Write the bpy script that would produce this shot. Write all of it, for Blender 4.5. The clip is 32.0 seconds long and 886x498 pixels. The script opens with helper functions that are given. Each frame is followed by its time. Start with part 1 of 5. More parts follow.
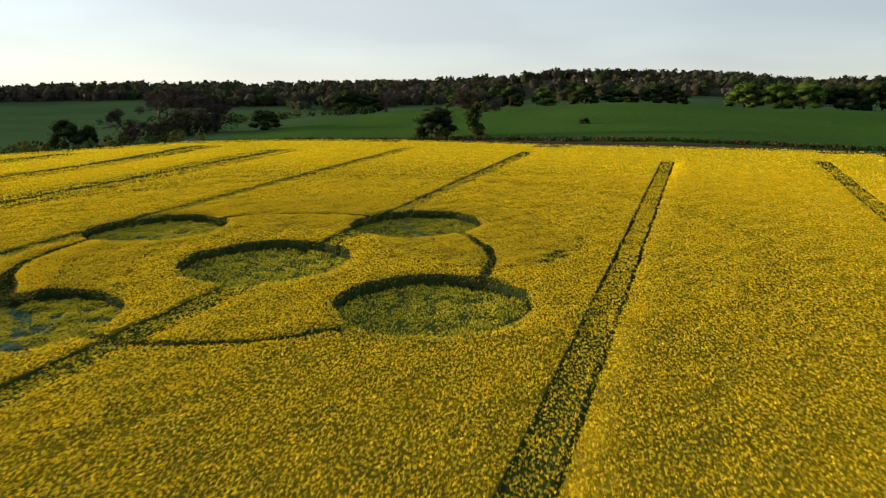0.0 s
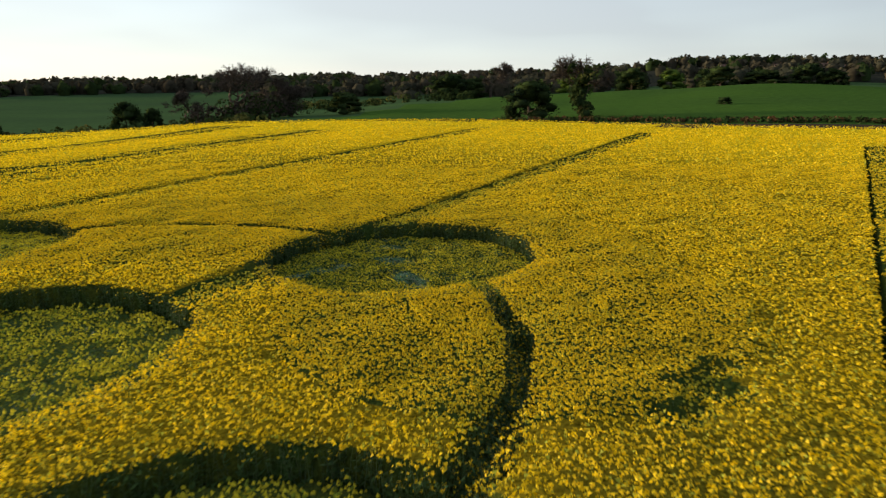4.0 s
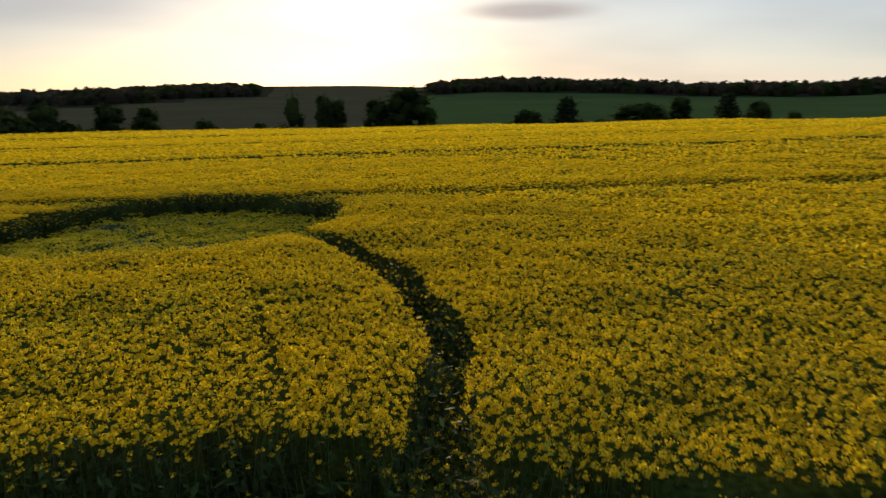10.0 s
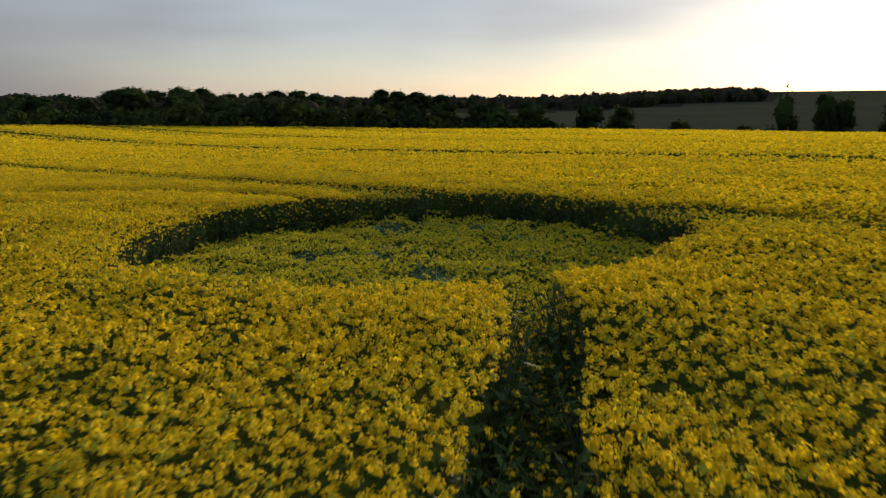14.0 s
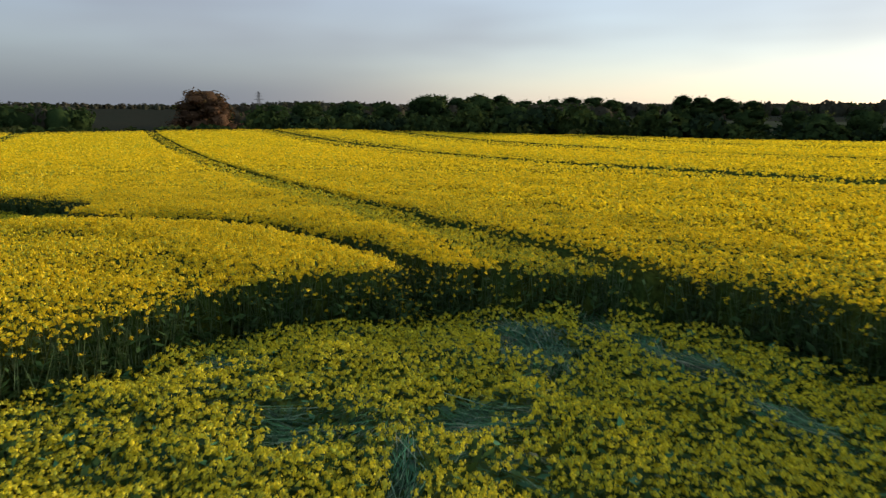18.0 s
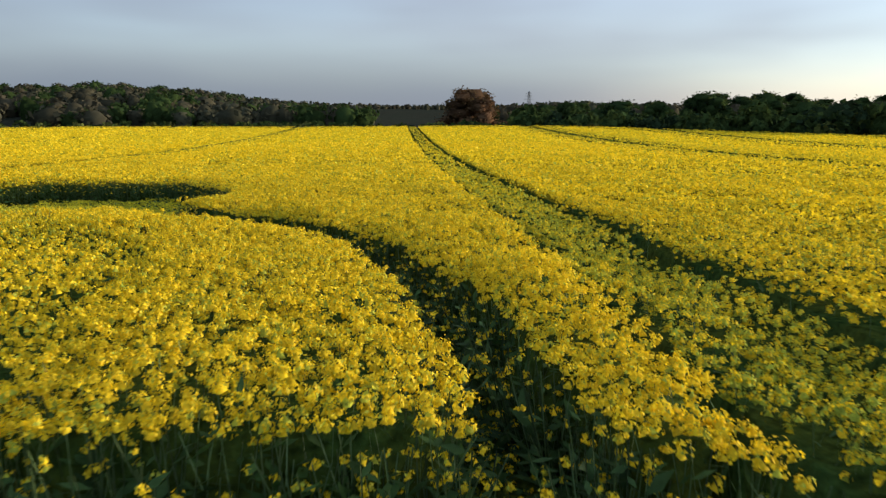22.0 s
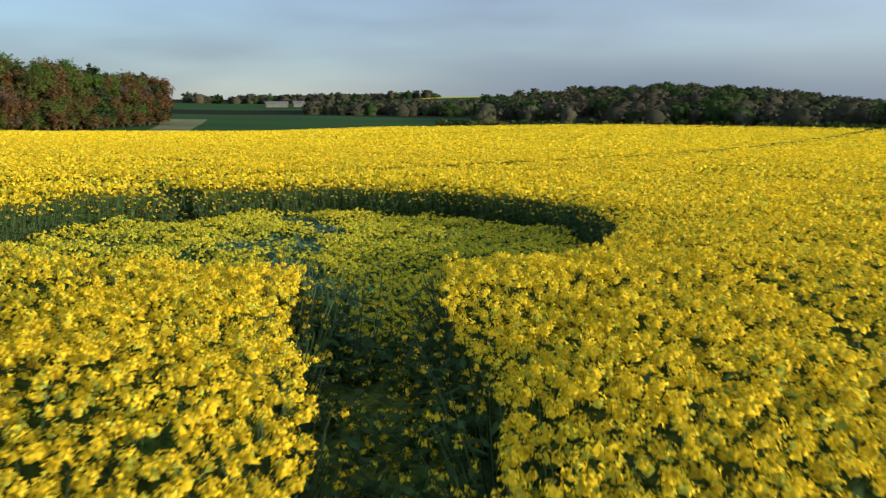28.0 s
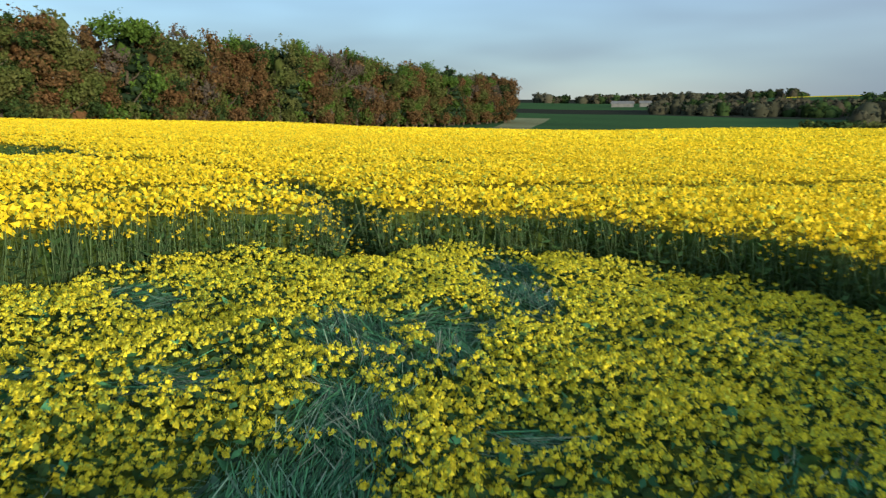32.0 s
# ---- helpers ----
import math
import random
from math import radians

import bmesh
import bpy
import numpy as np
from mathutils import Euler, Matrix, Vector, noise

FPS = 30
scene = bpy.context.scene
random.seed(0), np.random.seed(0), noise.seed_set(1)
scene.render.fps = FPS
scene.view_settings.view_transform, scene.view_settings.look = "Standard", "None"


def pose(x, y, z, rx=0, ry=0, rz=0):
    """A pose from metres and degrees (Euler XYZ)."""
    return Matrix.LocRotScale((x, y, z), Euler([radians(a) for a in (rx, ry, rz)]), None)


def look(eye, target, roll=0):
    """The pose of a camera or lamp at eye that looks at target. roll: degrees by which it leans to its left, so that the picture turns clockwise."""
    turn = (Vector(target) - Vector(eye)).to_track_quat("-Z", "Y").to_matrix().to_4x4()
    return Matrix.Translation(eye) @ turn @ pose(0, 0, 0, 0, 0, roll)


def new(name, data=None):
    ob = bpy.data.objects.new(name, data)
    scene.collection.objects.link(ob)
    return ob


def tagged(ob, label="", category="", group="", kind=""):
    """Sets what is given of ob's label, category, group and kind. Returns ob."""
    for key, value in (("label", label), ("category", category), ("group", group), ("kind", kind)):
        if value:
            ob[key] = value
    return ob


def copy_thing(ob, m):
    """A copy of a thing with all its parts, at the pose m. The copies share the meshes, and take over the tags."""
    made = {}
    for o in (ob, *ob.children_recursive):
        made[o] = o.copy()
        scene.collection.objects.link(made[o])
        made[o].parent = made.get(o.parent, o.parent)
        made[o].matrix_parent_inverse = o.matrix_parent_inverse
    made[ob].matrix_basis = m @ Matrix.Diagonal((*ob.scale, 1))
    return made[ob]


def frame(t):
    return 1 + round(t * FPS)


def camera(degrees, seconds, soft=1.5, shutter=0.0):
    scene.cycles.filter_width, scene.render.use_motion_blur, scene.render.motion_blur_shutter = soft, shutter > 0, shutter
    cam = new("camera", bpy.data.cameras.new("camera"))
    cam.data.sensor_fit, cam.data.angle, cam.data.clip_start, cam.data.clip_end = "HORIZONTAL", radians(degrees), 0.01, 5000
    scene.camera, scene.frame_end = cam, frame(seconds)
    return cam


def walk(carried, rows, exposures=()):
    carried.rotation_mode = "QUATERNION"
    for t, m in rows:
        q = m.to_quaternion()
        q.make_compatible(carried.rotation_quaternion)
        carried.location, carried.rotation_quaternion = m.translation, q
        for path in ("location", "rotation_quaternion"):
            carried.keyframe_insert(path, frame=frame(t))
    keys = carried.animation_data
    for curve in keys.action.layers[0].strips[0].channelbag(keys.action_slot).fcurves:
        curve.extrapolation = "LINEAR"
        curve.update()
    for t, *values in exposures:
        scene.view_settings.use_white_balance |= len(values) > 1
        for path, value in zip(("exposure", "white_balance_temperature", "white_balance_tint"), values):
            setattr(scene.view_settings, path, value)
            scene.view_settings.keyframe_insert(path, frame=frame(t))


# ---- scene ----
cam = camera(63.9, 32.0, soft=1.3, shutter=0.4)
# seconds, place, heading to the left of +y, pitch, lean
PATH_ROWS = [
    (0, 0.00, 0.00, 13.21, 0.00, -12.00, 0.19),
    (0.5, 1.30, 5.76, 13.06, 1.20, -12.01, 0.11),
    (1, 2.40, 11.03, 12.97, 2.23, -12.01, -0.01),
    (1.5, 3.23, 15.68, 12.71, 2.82, -11.99, -0.10),
    (2, 3.90, 19.60, 12.14, 3.74, -11.95, -0.05),
    (2.5, 4.40, 23.03, 11.35, 4.85, -12.00, 0.00),
    (4.5, 4.66, 38.29, 8.47, 11.04, -12.58, -0.13),
    (5, 4.55, 42.40, 8.19, 12.46, -12.64, -0.09),
    (5.5, 4.34, 46.27, 7.96, 15.18, -12.68, 0.01),
    (6, 4.12, 49.75, 7.78, 20.83, -12.66, 0.09),
    (6.5, 3.83, 52.96, 7.54, 26.94, -12.57, 0.01),
    (7, 3.45, 55.79, 7.36, 32.93, -12.56, 0.13),
    (7.5, 3.04, 58.23, 7.15, 39.10, -12.47, 0.19),
    (8, 2.53, 60.39, 6.86, 45.41, -12.45, 0.23),
    (8.5, 1.96, 62.29, 6.44, 52.25, -12.43, 0.20),
    (9, 1.25, 64.04, 6.07, 59.34, -12.42, 0.17),
    (9.5, 0.51, 65.58, 5.85, 66.48, -12.40, 0.12),
    (10, -0.41, 66.97, 5.68, 73.53, -12.36, -0.04),
    (10.5, -1.48, 68.16, 5.53, 80.48, -12.35, -0.02),
    (11, -2.80, 69.15, 5.37, 87.33, -12.29, -0.09),
    (11.5, -4.15, 69.92, 5.23, 93.49, -12.23, -0.05),
    (12, -5.59, 70.53, 5.05, 98.56, -12.17, 0.06),
    (12.5, -7.10, 70.96, 4.71, 101.64, -12.09, 0.04),
    (13, -8.67, 71.22, 4.38, 104.73, -12.01, 0.07),
    (13.5, -10.27, 71.33, 4.25, 108.25, -11.97, 0.02),
    (14, -11.85, 71.30, 4.20, 111.85, -11.86, 0.01),
    (14.5, -13.34, 71.23, 4.11, 114.89, -11.78, 0.03),
    (16.5, -18.50, 70.46, 3.94, 126.38, -11.51, 0.05),
    (17, -19.69, 69.94, 3.98, 129.37, -11.42, 0.01),
    (17.5, -20.81, 69.42, 4.03, 132.34, -11.37, 0.03),
    (18, -21.84, 68.84, 4.06, 135.30, -11.32, -0.02),
    (18.5, -22.82, 68.25, 3.97, 138.10, -11.27, -0.03),
    (19, -23.76, 67.62, 3.80, 140.76, -11.23, -0.04),
    (19.5, -24.66, 66.94, 3.63, 143.41, -11.21, -0.04),
    (20, -25.46, 66.23, 3.50, 146.11, -11.20, -0.03),
    (20.5, -26.21, 65.51, 3.48, 149.37, -11.22, 0.06),
    (21, -26.95, 64.73, 3.47, 152.40, -11.27, 0.17),
    (21.5, -27.67, 63.87, 3.29, 154.53, -11.27, 0.10),
    (22, -28.33, 62.98, 3.07, 156.54, -11.24, 0.00),
    (22.5, -28.96, 62.09, 3.01, 159.65, -11.23, 0.02),
    (23, -29.56, 61.17, 3.01, 165.20, -11.24, 0.06),
    (23.5, -30.10, 60.25, 3.01, 169.86, -11.27, 0.05),
    (24, -30.54, 59.33, 2.94, 172.63, -11.29, 0.16),
    (24.5, -30.98, 58.36, 2.86, 175.29, -11.32, 0.20),
    (26.5, -31.96, 55.33, 2.74, 187.95, -11.26, -0.17),
    (27, -32.13, 54.23, 2.67, 191.75, -11.26, -0.25),
    (27.5, -32.17, 53.14, 2.64, 195.63, -11.21, -0.11),
    (28, -32.19, 52.03, 2.61, 199.49, -11.20, -0.08),
    (28.5, -32.13, 50.99, 2.57, 203.16, -11.19, 0.02),
    (29, -31.97, 49.97, 2.53, 206.73, -11.20, 0.10),
    (29.5, -31.74, 48.93, 2.46, 210.17, -11.21, 0.06),
    (30, -31.50, 47.99, 2.42, 213.39, -11.22, 0.05),
    (30.5, -31.22, 47.06, 2.38, 216.62, -11.22, 0.12),
    (31, -30.87, 46.13, 2.34, 219.87, -11.19, 0.19),
    (31.5, -30.45, 45.27, 2.32, 223.07, -11.19, 0.15),
    (32, -29.96, 44.52, 2.31, 226.44, -11.19, 0.07),
]
walk(cam, [(t, pose(x, y, z, 90 + pitch, 0, yaw) @ pose(0, 0, 0, 0, 0, lean)) for t, x, y, z, yaw, pitch, lean in PATH_ROWS],
     [(0, 1.0, 7800, 17), (6, 0.95, 7800, 18), (9, 0.45, 7800, 21), (12, 0.22, 7700, 21), (14, 0.38, 7500, 18), (17, 0.72, 7200, 15), (20, 0.98, 7000, 13), (24, 1.15, 6800, 12), (28, 1.13, 6600, 10), (30, 1.15, 6500, 8), (32, 1.22, 6400, 6)])

# ---- daylight: a low evening sun in thin haze ----
SUN_AZ, SUN_EL = 81.0, 9.0
world = bpy.data.worlds.new("evening_sky")
scene.world = world
world.use_nodes = True
wn, wl = world.node_tree.nodes, world.node_tree.links
sky = wn.new("ShaderNodeTexSky")
sky.sky_type, sky.sun_disc = "NISHITA", False
sky.sun_elevation, sky.sun_rotation = radians(SUN_EL), radians(360 - SUN_AZ)
sky.air_density, sky.dust_density, sky.ozone_density, sky.altitude = 1.0, 0.4, 3.0, 100
# a thin veil of high cloud over the clear sky, thicker in streaks
where, stretch, streaks, veil_at, veil = (wn.new(k) for k in ("ShaderNodeTexCoord", "ShaderNodeMapping", "ShaderNodeTexNoise", "ShaderNodeMapRange", "ShaderNodeMix"))
stretch.inputs["Scale"].default_value = (1.0, 1.0, 5.0)
streaks.inputs["Scale"].default_value, streaks.inputs["Detail"].default_value = 1.6, 3
veil_at.inputs[1].default_value, veil_at.inputs[2].default_value, veil_at.inputs[3].default_value, veil_at.inputs[4].default_value = 0.35, 0.7, 0.6, 0.85
veil.data_type = "RGBA"
toward, glow, lit = wn.new("ShaderNodeVectorMath"), wn.new("ShaderNodeMapRange"), wn.new("ShaderNodeMix")
toward.operation = "DOT_PRODUCT"
toward.inputs[1].default_value = (-math.sin(radians(SUN_AZ)), math.cos(radians(SUN_AZ)), 0.1)
glow.inputs[1].default_value, glow.inputs[2].default_value = -1.0, 1.0
lit.data_type = "RGBA"
lit.inputs[6].default_value, lit.inputs[7].default_value = (0.90, 1.07, 1.34, 1), (2.75, 2.85, 2.95, 1)
wl.new(where.outputs["Generated"], toward.inputs[0])
wl.new(toward.outputs["Value"], glow.inputs[0])
wl.new(glow.outputs[0], lit.inputs[0])
# the cloud is greyer and thicker over the south, thin and pale over the north
greyward, grey_at, tint, tinted = wn.new("ShaderNodeVectorMath"), wn.new("ShaderNodeMapRange"), wn.new("ShaderNodeMix"), wn.new("ShaderNodeVectorMath")
greyward.operation, tinted.operation = "DOT_PRODUCT", "MULTIPLY"
greyward.inputs[1].default_value = (-math.sin(radians(172)), math.cos(radians(172)), 0)
grey_at.inputs[1].default_value, grey_at.inputs[2].default_value = -1.0, 1.0
tint.data_type = "RGBA"
tint.inputs[6].default_value, tint.inputs[7].default_value = (1.13, 1.34, 1.49, 1), (0.64, 0.65, 0.77, 1)
bands, banded = wn.new("ShaderNodeMapRange"), wn.new("ShaderNodeVectorMath")
bands.inputs[1].default_value, bands.inputs[2].default_value, bands.inputs[3].default_value, bands.inputs[4].default_value = 0.42, 0.66, 1.05, 0.84
banded.operation = "SCALE"
wl.new(where.outputs["Generated"], greyward.inputs[0])
wl.new(greyward.outputs["Value"], grey_at.inputs[0])
wl.new(grey_at.outputs[0], tint.inputs[0])
wl.new(lit.outputs[2], tinted.inputs[0])
wl.new(tint.outputs[2], tinted.inputs[1])
wl.new(tinted.outputs[0], banded.inputs[0])
wl.new(streaks.outputs["Fac"], bands.inputs[0])
wl.new(bands.outputs[0], banded.inputs["Scale"])
wl.new(banded.outputs[0], veil.inputs[7])
wl.new(where.outputs["Generated"], stretch.inputs["Vector"])
wl.new(stretch.outputs[0], streaks.inputs["Vector"])
wl.new(streaks.outputs["Fac"], veil_at.inputs[0])
wl.new(veil_at.outputs[0], veil.inputs[0])
wl.new(sky.outputs[0], veil.inputs[6])
# one small grey bar of cloud above the sun
apart, flat, reach, bar_at, bar = wn.new("ShaderNodeVectorMath"), wn.new("ShaderNodeVectorMath"), wn.new("ShaderNodeVectorMath"), wn.new("ShaderNodeMapRange"), wn.new("ShaderNodeMix")
apart.operation, flat.operation, reach.operation, bar.data_type = "SUBTRACT", "MULTIPLY", "LENGTH", "RGBA"
BAR_AZ, BAR_EL = 67.0, 6.1
apart.inputs[1].default_value = (-math.sin(radians(BAR_AZ)), math.cos(radians(BAR_AZ)), math.tan(radians(BAR_EL)))
flat.inputs[1].default_value = (1.0, 1.0, 7.0)
bar_at.interpolation_type = "SMOOTHSTEP"
bar_at.inputs[1].default_value, bar_at.inputs[2].default_value, bar_at.inputs[3].default_value, bar_at.inputs[4].default_value = 0.03, 0.12, 0.72, 0.0
bar.inputs[7].default_value = (2.1, 2.1, 2.25, 1)
wl.new(where.outputs["Generated"], apart.inputs[0])
wl.new(apart.outputs[0], flat.inputs[0])
wl.new(flat.outputs[0], reach.inputs[0])
wl.new(reach.outputs["Value"], bar_at.inputs[0])
wl.new(bar_at.outputs[0], bar.inputs[0])
wl.new(veil.outputs[2], bar.inputs[6])
# a dull blue bank low in the south
height, low_at, south_at, bank_at, bank = wn.new("ShaderNodeSeparateXYZ"), wn.new("ShaderNodeMapRange"), wn.new("ShaderNodeMapRange"), wn.new("ShaderNodeMath"), wn.new("ShaderNodeMix")
low_at.interpolation_type = south_at.interpolation_type = "SMOOTHSTEP"
low_at.inputs[1].default_value, low_at.inputs[2].default_value, low_at.inputs[3].default_value, low_at.inputs[4].default_value = 0.01, 0.11, 1.0, 0.0
south_at.inputs[1].default_value, south_at.inputs[2].default_value, south_at.inputs[3].default_value, south_at.inputs[4].default_value = 0.72, 0.98, 0.0, 0.75
bank_at.operation, bank.data_type = "MULTIPLY", "RGBA"
bank.inputs[7].default_value = (0.50, 0.72, 1.06, 1)
wl.new(where.outputs["Generated"], height.inputs[0])
wl.new(height.outputs["Z"], low_at.inputs[0])
wl.new(greyward.outputs["Value"], south_at.inputs[0])
wl.new(low_at.outputs[0], bank_at.inputs[0])
wl.new(south_at.outputs[0], bank_at.inputs[1])
wl.new(bank_at.outputs[0], bank.inputs[0])
wl.new(bar.outputs[2], bank.inputs[6])
wl.new(bank.outputs[2], wn["Background"].inputs[0])
wn["Background"].inputs[1].default_value = 0.15
sun_dir = Vector((-math.sin(radians(SUN_AZ)) * math.cos(radians(SUN_EL)), math.cos(radians(SUN_AZ)) * math.cos(radians(SUN_EL)), math.sin(radians(SUN_EL))))
sun = new("sun", bpy.data.lights.new("sun", "SUN"))
sun.data.energy, sun.data.angle, sun.data.color = 2.7, radians(6.0), (1.0, 0.87, 0.68)
sun.matrix_world = look(sun_dir * 200, (0, 0, 0))


# ---- materials ----
def mat(name, color, rough=0.8, vary=0.25, scale=3.0, fine=40.0, bump=0.3, translucent=0.0, island=0.0, color2=None, spec=0.3, per_object=0.0, matte=False, gloss=0.0):
    """A surface with two scales of variation: broad patches towards color2 and a fine grain."""
    m = bpy.data.materials.new(name)
    m.use_nodes = True
    n, l = m.node_tree.nodes, m.node_tree.links
    b = n["Principled BSDF"]
    if matte:
        n.remove(b)
        b = n.new("ShaderNodeBsdfDiffuse")
        l.new(b.outputs[0], n["Material Output"].inputs[0])
    else:
        b.inputs["Roughness"].default_value = rough
        b.inputs["Specular IOR Level"].default_value = spec
    co = n.new("ShaderNodeNewGeometry")
    big, small = n.new("ShaderNodeTexNoise"), n.new("ShaderNodeTexNoise")
    for tex, s in ((big, scale), (small, fine)):
        tex.inputs["Scale"].default_value = s
        tex.inputs["Detail"].default_value = 4
        l.new(co.outputs["Position"], tex.inputs["Vector"])
    ramp = n.new("ShaderNodeMapRange")
    ramp.inputs[1].default_value, ramp.inputs[2].default_value = 0.35, 0.65
    l.new(big.outputs["Fac"], ramp.inputs[0])
    mix = n.new("ShaderNodeMix")
    mix.data_type = "RGBA"
    mix.inputs[6].default_value = (*color, 1)
    mix.inputs[7].default_value = (*(color2 or [c * 0.7 for c in color]), 1)
    l.new(ramp.outputs[0], mix.inputs[0])
    hsv = n.new("ShaderNodeHueSaturation")
    l.new(mix.outputs[2], hsv.inputs["Color"])
    val = n.new("ShaderNodeMapRange")
    val.inputs[1].default_value, val.inputs[2].default_value = 0.25, 0.75
    val.inputs[3].default_value, val.inputs[4].default_value = 1 - vary, 1 + vary
    l.new(small.outputs["Fac"], val.inputs[0])
    src = val.outputs[0]
    for amount, sock in ((island, co.outputs["Random Per Island"] if island else None), (per_object, n.new("ShaderNodeObjectInfo").outputs["Random"] if per_object else None)):
        if not amount:
            continue
        r = n.new("ShaderNodeMapRange")
        r.inputs[3].default_value, r.inputs[4].default_value = 1 - amount, 1 + amount
        l.new(sock, r.inputs[0])
        mul = n.new("ShaderNodeMath")
        mul.operation = "MULTIPLY"
        l.new(src, mul.inputs[0])
        l.new(r.outputs[0], mul.inputs[1])
        src = mul.outputs[0]
    l.new(src, hsv.inputs["Value"])
    l.new(hsv.outputs[0], b.inputs["Color" if matte else "Base Color"])
    if bump:
        bp = n.new("ShaderNodeBump")
        bp.inputs["Strength"].default_value = bump
        bp.inputs["Distance"].default_value = 0.6 / fine
        l.new(small.outputs["Fac"], bp.inputs["Height"])
        l.new(bp.outputs[0], b.inputs["Normal"])
    if translucent:
        tr, ms = n.new("ShaderNodeBsdfTranslucent"), n.new("ShaderNodeMixShader")
        l.new(hsv.outputs[0], tr.inputs[0])
        ms.inputs[0].default_value = translucent
        l.new(b.outputs[0], ms.inputs[1])
        l.new(tr.outputs[0], ms.inputs[2])
        l.new(ms.outputs[0], n["Material Output"].inputs[0])
    if gloss:  # a waxy sheen that takes the colour of the sky
        sheen, coat = n.new("ShaderNodeBsdfGlossy"), n.new("ShaderNodeMixShader")
        sheen.inputs["Roughness"].default_value = rough
        under = n["Material Output"].inputs[0].links[0].from_socket
        coat.inputs[0].default_value = gloss
        l.new(under, coat.inputs[1])
        l.new(sheen.outputs[0], coat.inputs[2])
        l.new(coat.outputs[0], n["Material Output"].inputs[0])
    return m


M_PETAL = mat("rape_petal", (0.90, 0.662, 0.025), 0.6, 0.25, 5.0, 60, 0, 0.38, 0.26, (0.84, 0.61, 0.022), matte=True, gloss=0.014)
M_BUD = mat("rape_bud", (0.52, 0.50, 0.045), 0.7, 0.3, 0.5, 55, 0, 0.25, 0.3, (0.36, 0.42, 0.05), matte=True, gloss=0.014)
M_YOUNG = mat("half_open_bloom", (0.78, 0.645, 0.034), 0.7, 0.3, 0.6, 55, 0, 0.30, 0.3, (0.66, 0.575, 0.034), matte=True, gloss=0.014)
M_SHOOT = mat("rape_shoot", (0.25, 0.30, 0.035), 0.7, 0.3, 0.5, 55, 0, 0.25, 0.3, (0.17, 0.24, 0.035), matte=True)
# bloom colour darkened and speckled for the shaded gaps between flower heads
M_FARBLOOM = mat("gap_shaded_bloom", (0.20, 0.155, 0.012), 0.85, 0.75, 0.3, 9.0, 0.9, 0, 0, (0.12, 0.110, 0.013), matte=True)

M_LEAF = mat("rape_leaf", (0.058, 0.118, 0.032), 0.6, 0.3, 0.8, 12, 0.2, 0.3, 0.4, (0.046, 0.094, 0.034), 0.1)
M_STEM = mat("rape_stem", (0.080, 0.125, 0.045), 0.6, 0.2, 1.0, 20, 0, 0, 0.5, (0.060, 0.10, 0.045), 0.2)
M_LAID = mat("laid_stem", (0.040, 0.148, 0.072), 0.6, 0.25, 0.8, 18, 0, 0, 0.9, (0.062, 0.170, 0.062), spec=0.1)
M_PALE = mat("bleached_stem", (0.15, 0.27, 0.16), 0.6, 0.2, 1.0, 18, 0, 0, 0.5, (0.27, 0.27, 0.17), 0.2)
# leaf green darkened for the shade deep inside the standing crop
M_SHADEMASS = mat("shaded_leaf_mass", (0.030, 0.062, 0.016), 0.9, 0.6, 1.2, 11, 1.0, 0, 0, (0.060, 0.075, 0.014), matte=True)
M_TURNED = mat("leaf_underside", (0.105, 0.195, 0.125), 0.6, 0.3, 0.8, 14, 0.2, 0.3, 0.5, (0.070, 0.150, 0.085), 0.1)
M_LAIDMAT = mat("laid_leaf_mat", (0.080, 0.122, 0.028), 0.9, 0.5, 1.2, 14, 0.8, 0, 0, (0.118, 0.142, 0.030), matte=True)
M_SOIL = mat("chalky_soil", (0.085, 0.062, 0.040), 0.95, 0.35, 0.5, 14, 0.6, 0, 0, (0.06, 0.06, 0.028), matte=True)
M_TILLED = mat("dark_tilled_soil", (0.060, 0.038, 0.030), 0.95, 0.3, 0.1, 3, 0.5, 0, 0, (0.045, 0.04, 0.025), matte=True)
M_PASTURE = mat("young_wheat", (0.046, 0.108, 0.020), 0.85, 0.15, 0.02, 0.6, 0.2, 0, 0, (0.038, 0.088, 0.020), matte=True)
M_DULL = mat("hazy_green_field", (0.045, 0.095, 0.036), 0.95, 0.12, 0.015, 0.4, 0.1, 0, 0, (0.038, 0.078, 0.034), matte=True)
M_YELLOWFIELD = mat("far_rape_field", (0.60, 0.45, 0.02), 0.9, 0.1, 0.02, 0.4, 0, 0, 0, (0.5, 0.4, 0.03), matte=True)
M_WOODFLOOR = mat("wooded_slope", (0.028, 0.034, 0.025), 0.95, 0.3, 0.03, 0.5, 0.3, 0, 0, (0.032, 0.033, 0.025), matte=True)
# field green with the sunward haze greyed into its colour
M_WESTFIELD = mat("haze_greyed_field", (0.062, 0.072, 0.045), 0.95, 0.12, 0.015, 0.4, 0.1, 0, 0, (0.052, 0.060, 0.042), matte=True)
M_TRACK = mat("pale_stubble_strip", (0.20, 0.21, 0.11), 0.95, 0.15, 0.03, 0.6, 0.1, matte=True)
M_BARK = mat("bark", (0.075, 0.058, 0.042), 0.9, 0.35, 0.6, 8, 0.5, 0, 0.2, (0.10, 0.08, 0.055), 0.15)
M_TWIG = mat("bare_twig", (0.090, 0.072, 0.056), 0.9, 0.2, 0.5, 6, 0, 0, 0.3, None, 0.1)
M_OAK = mat("dark_green_leaf", (0.028, 0.050, 0.018), 0.7, 0.3, 0.3, 3, 0, 0.25, 0.45, (0.036, 0.058, 0.018), 0.2, matte=True)
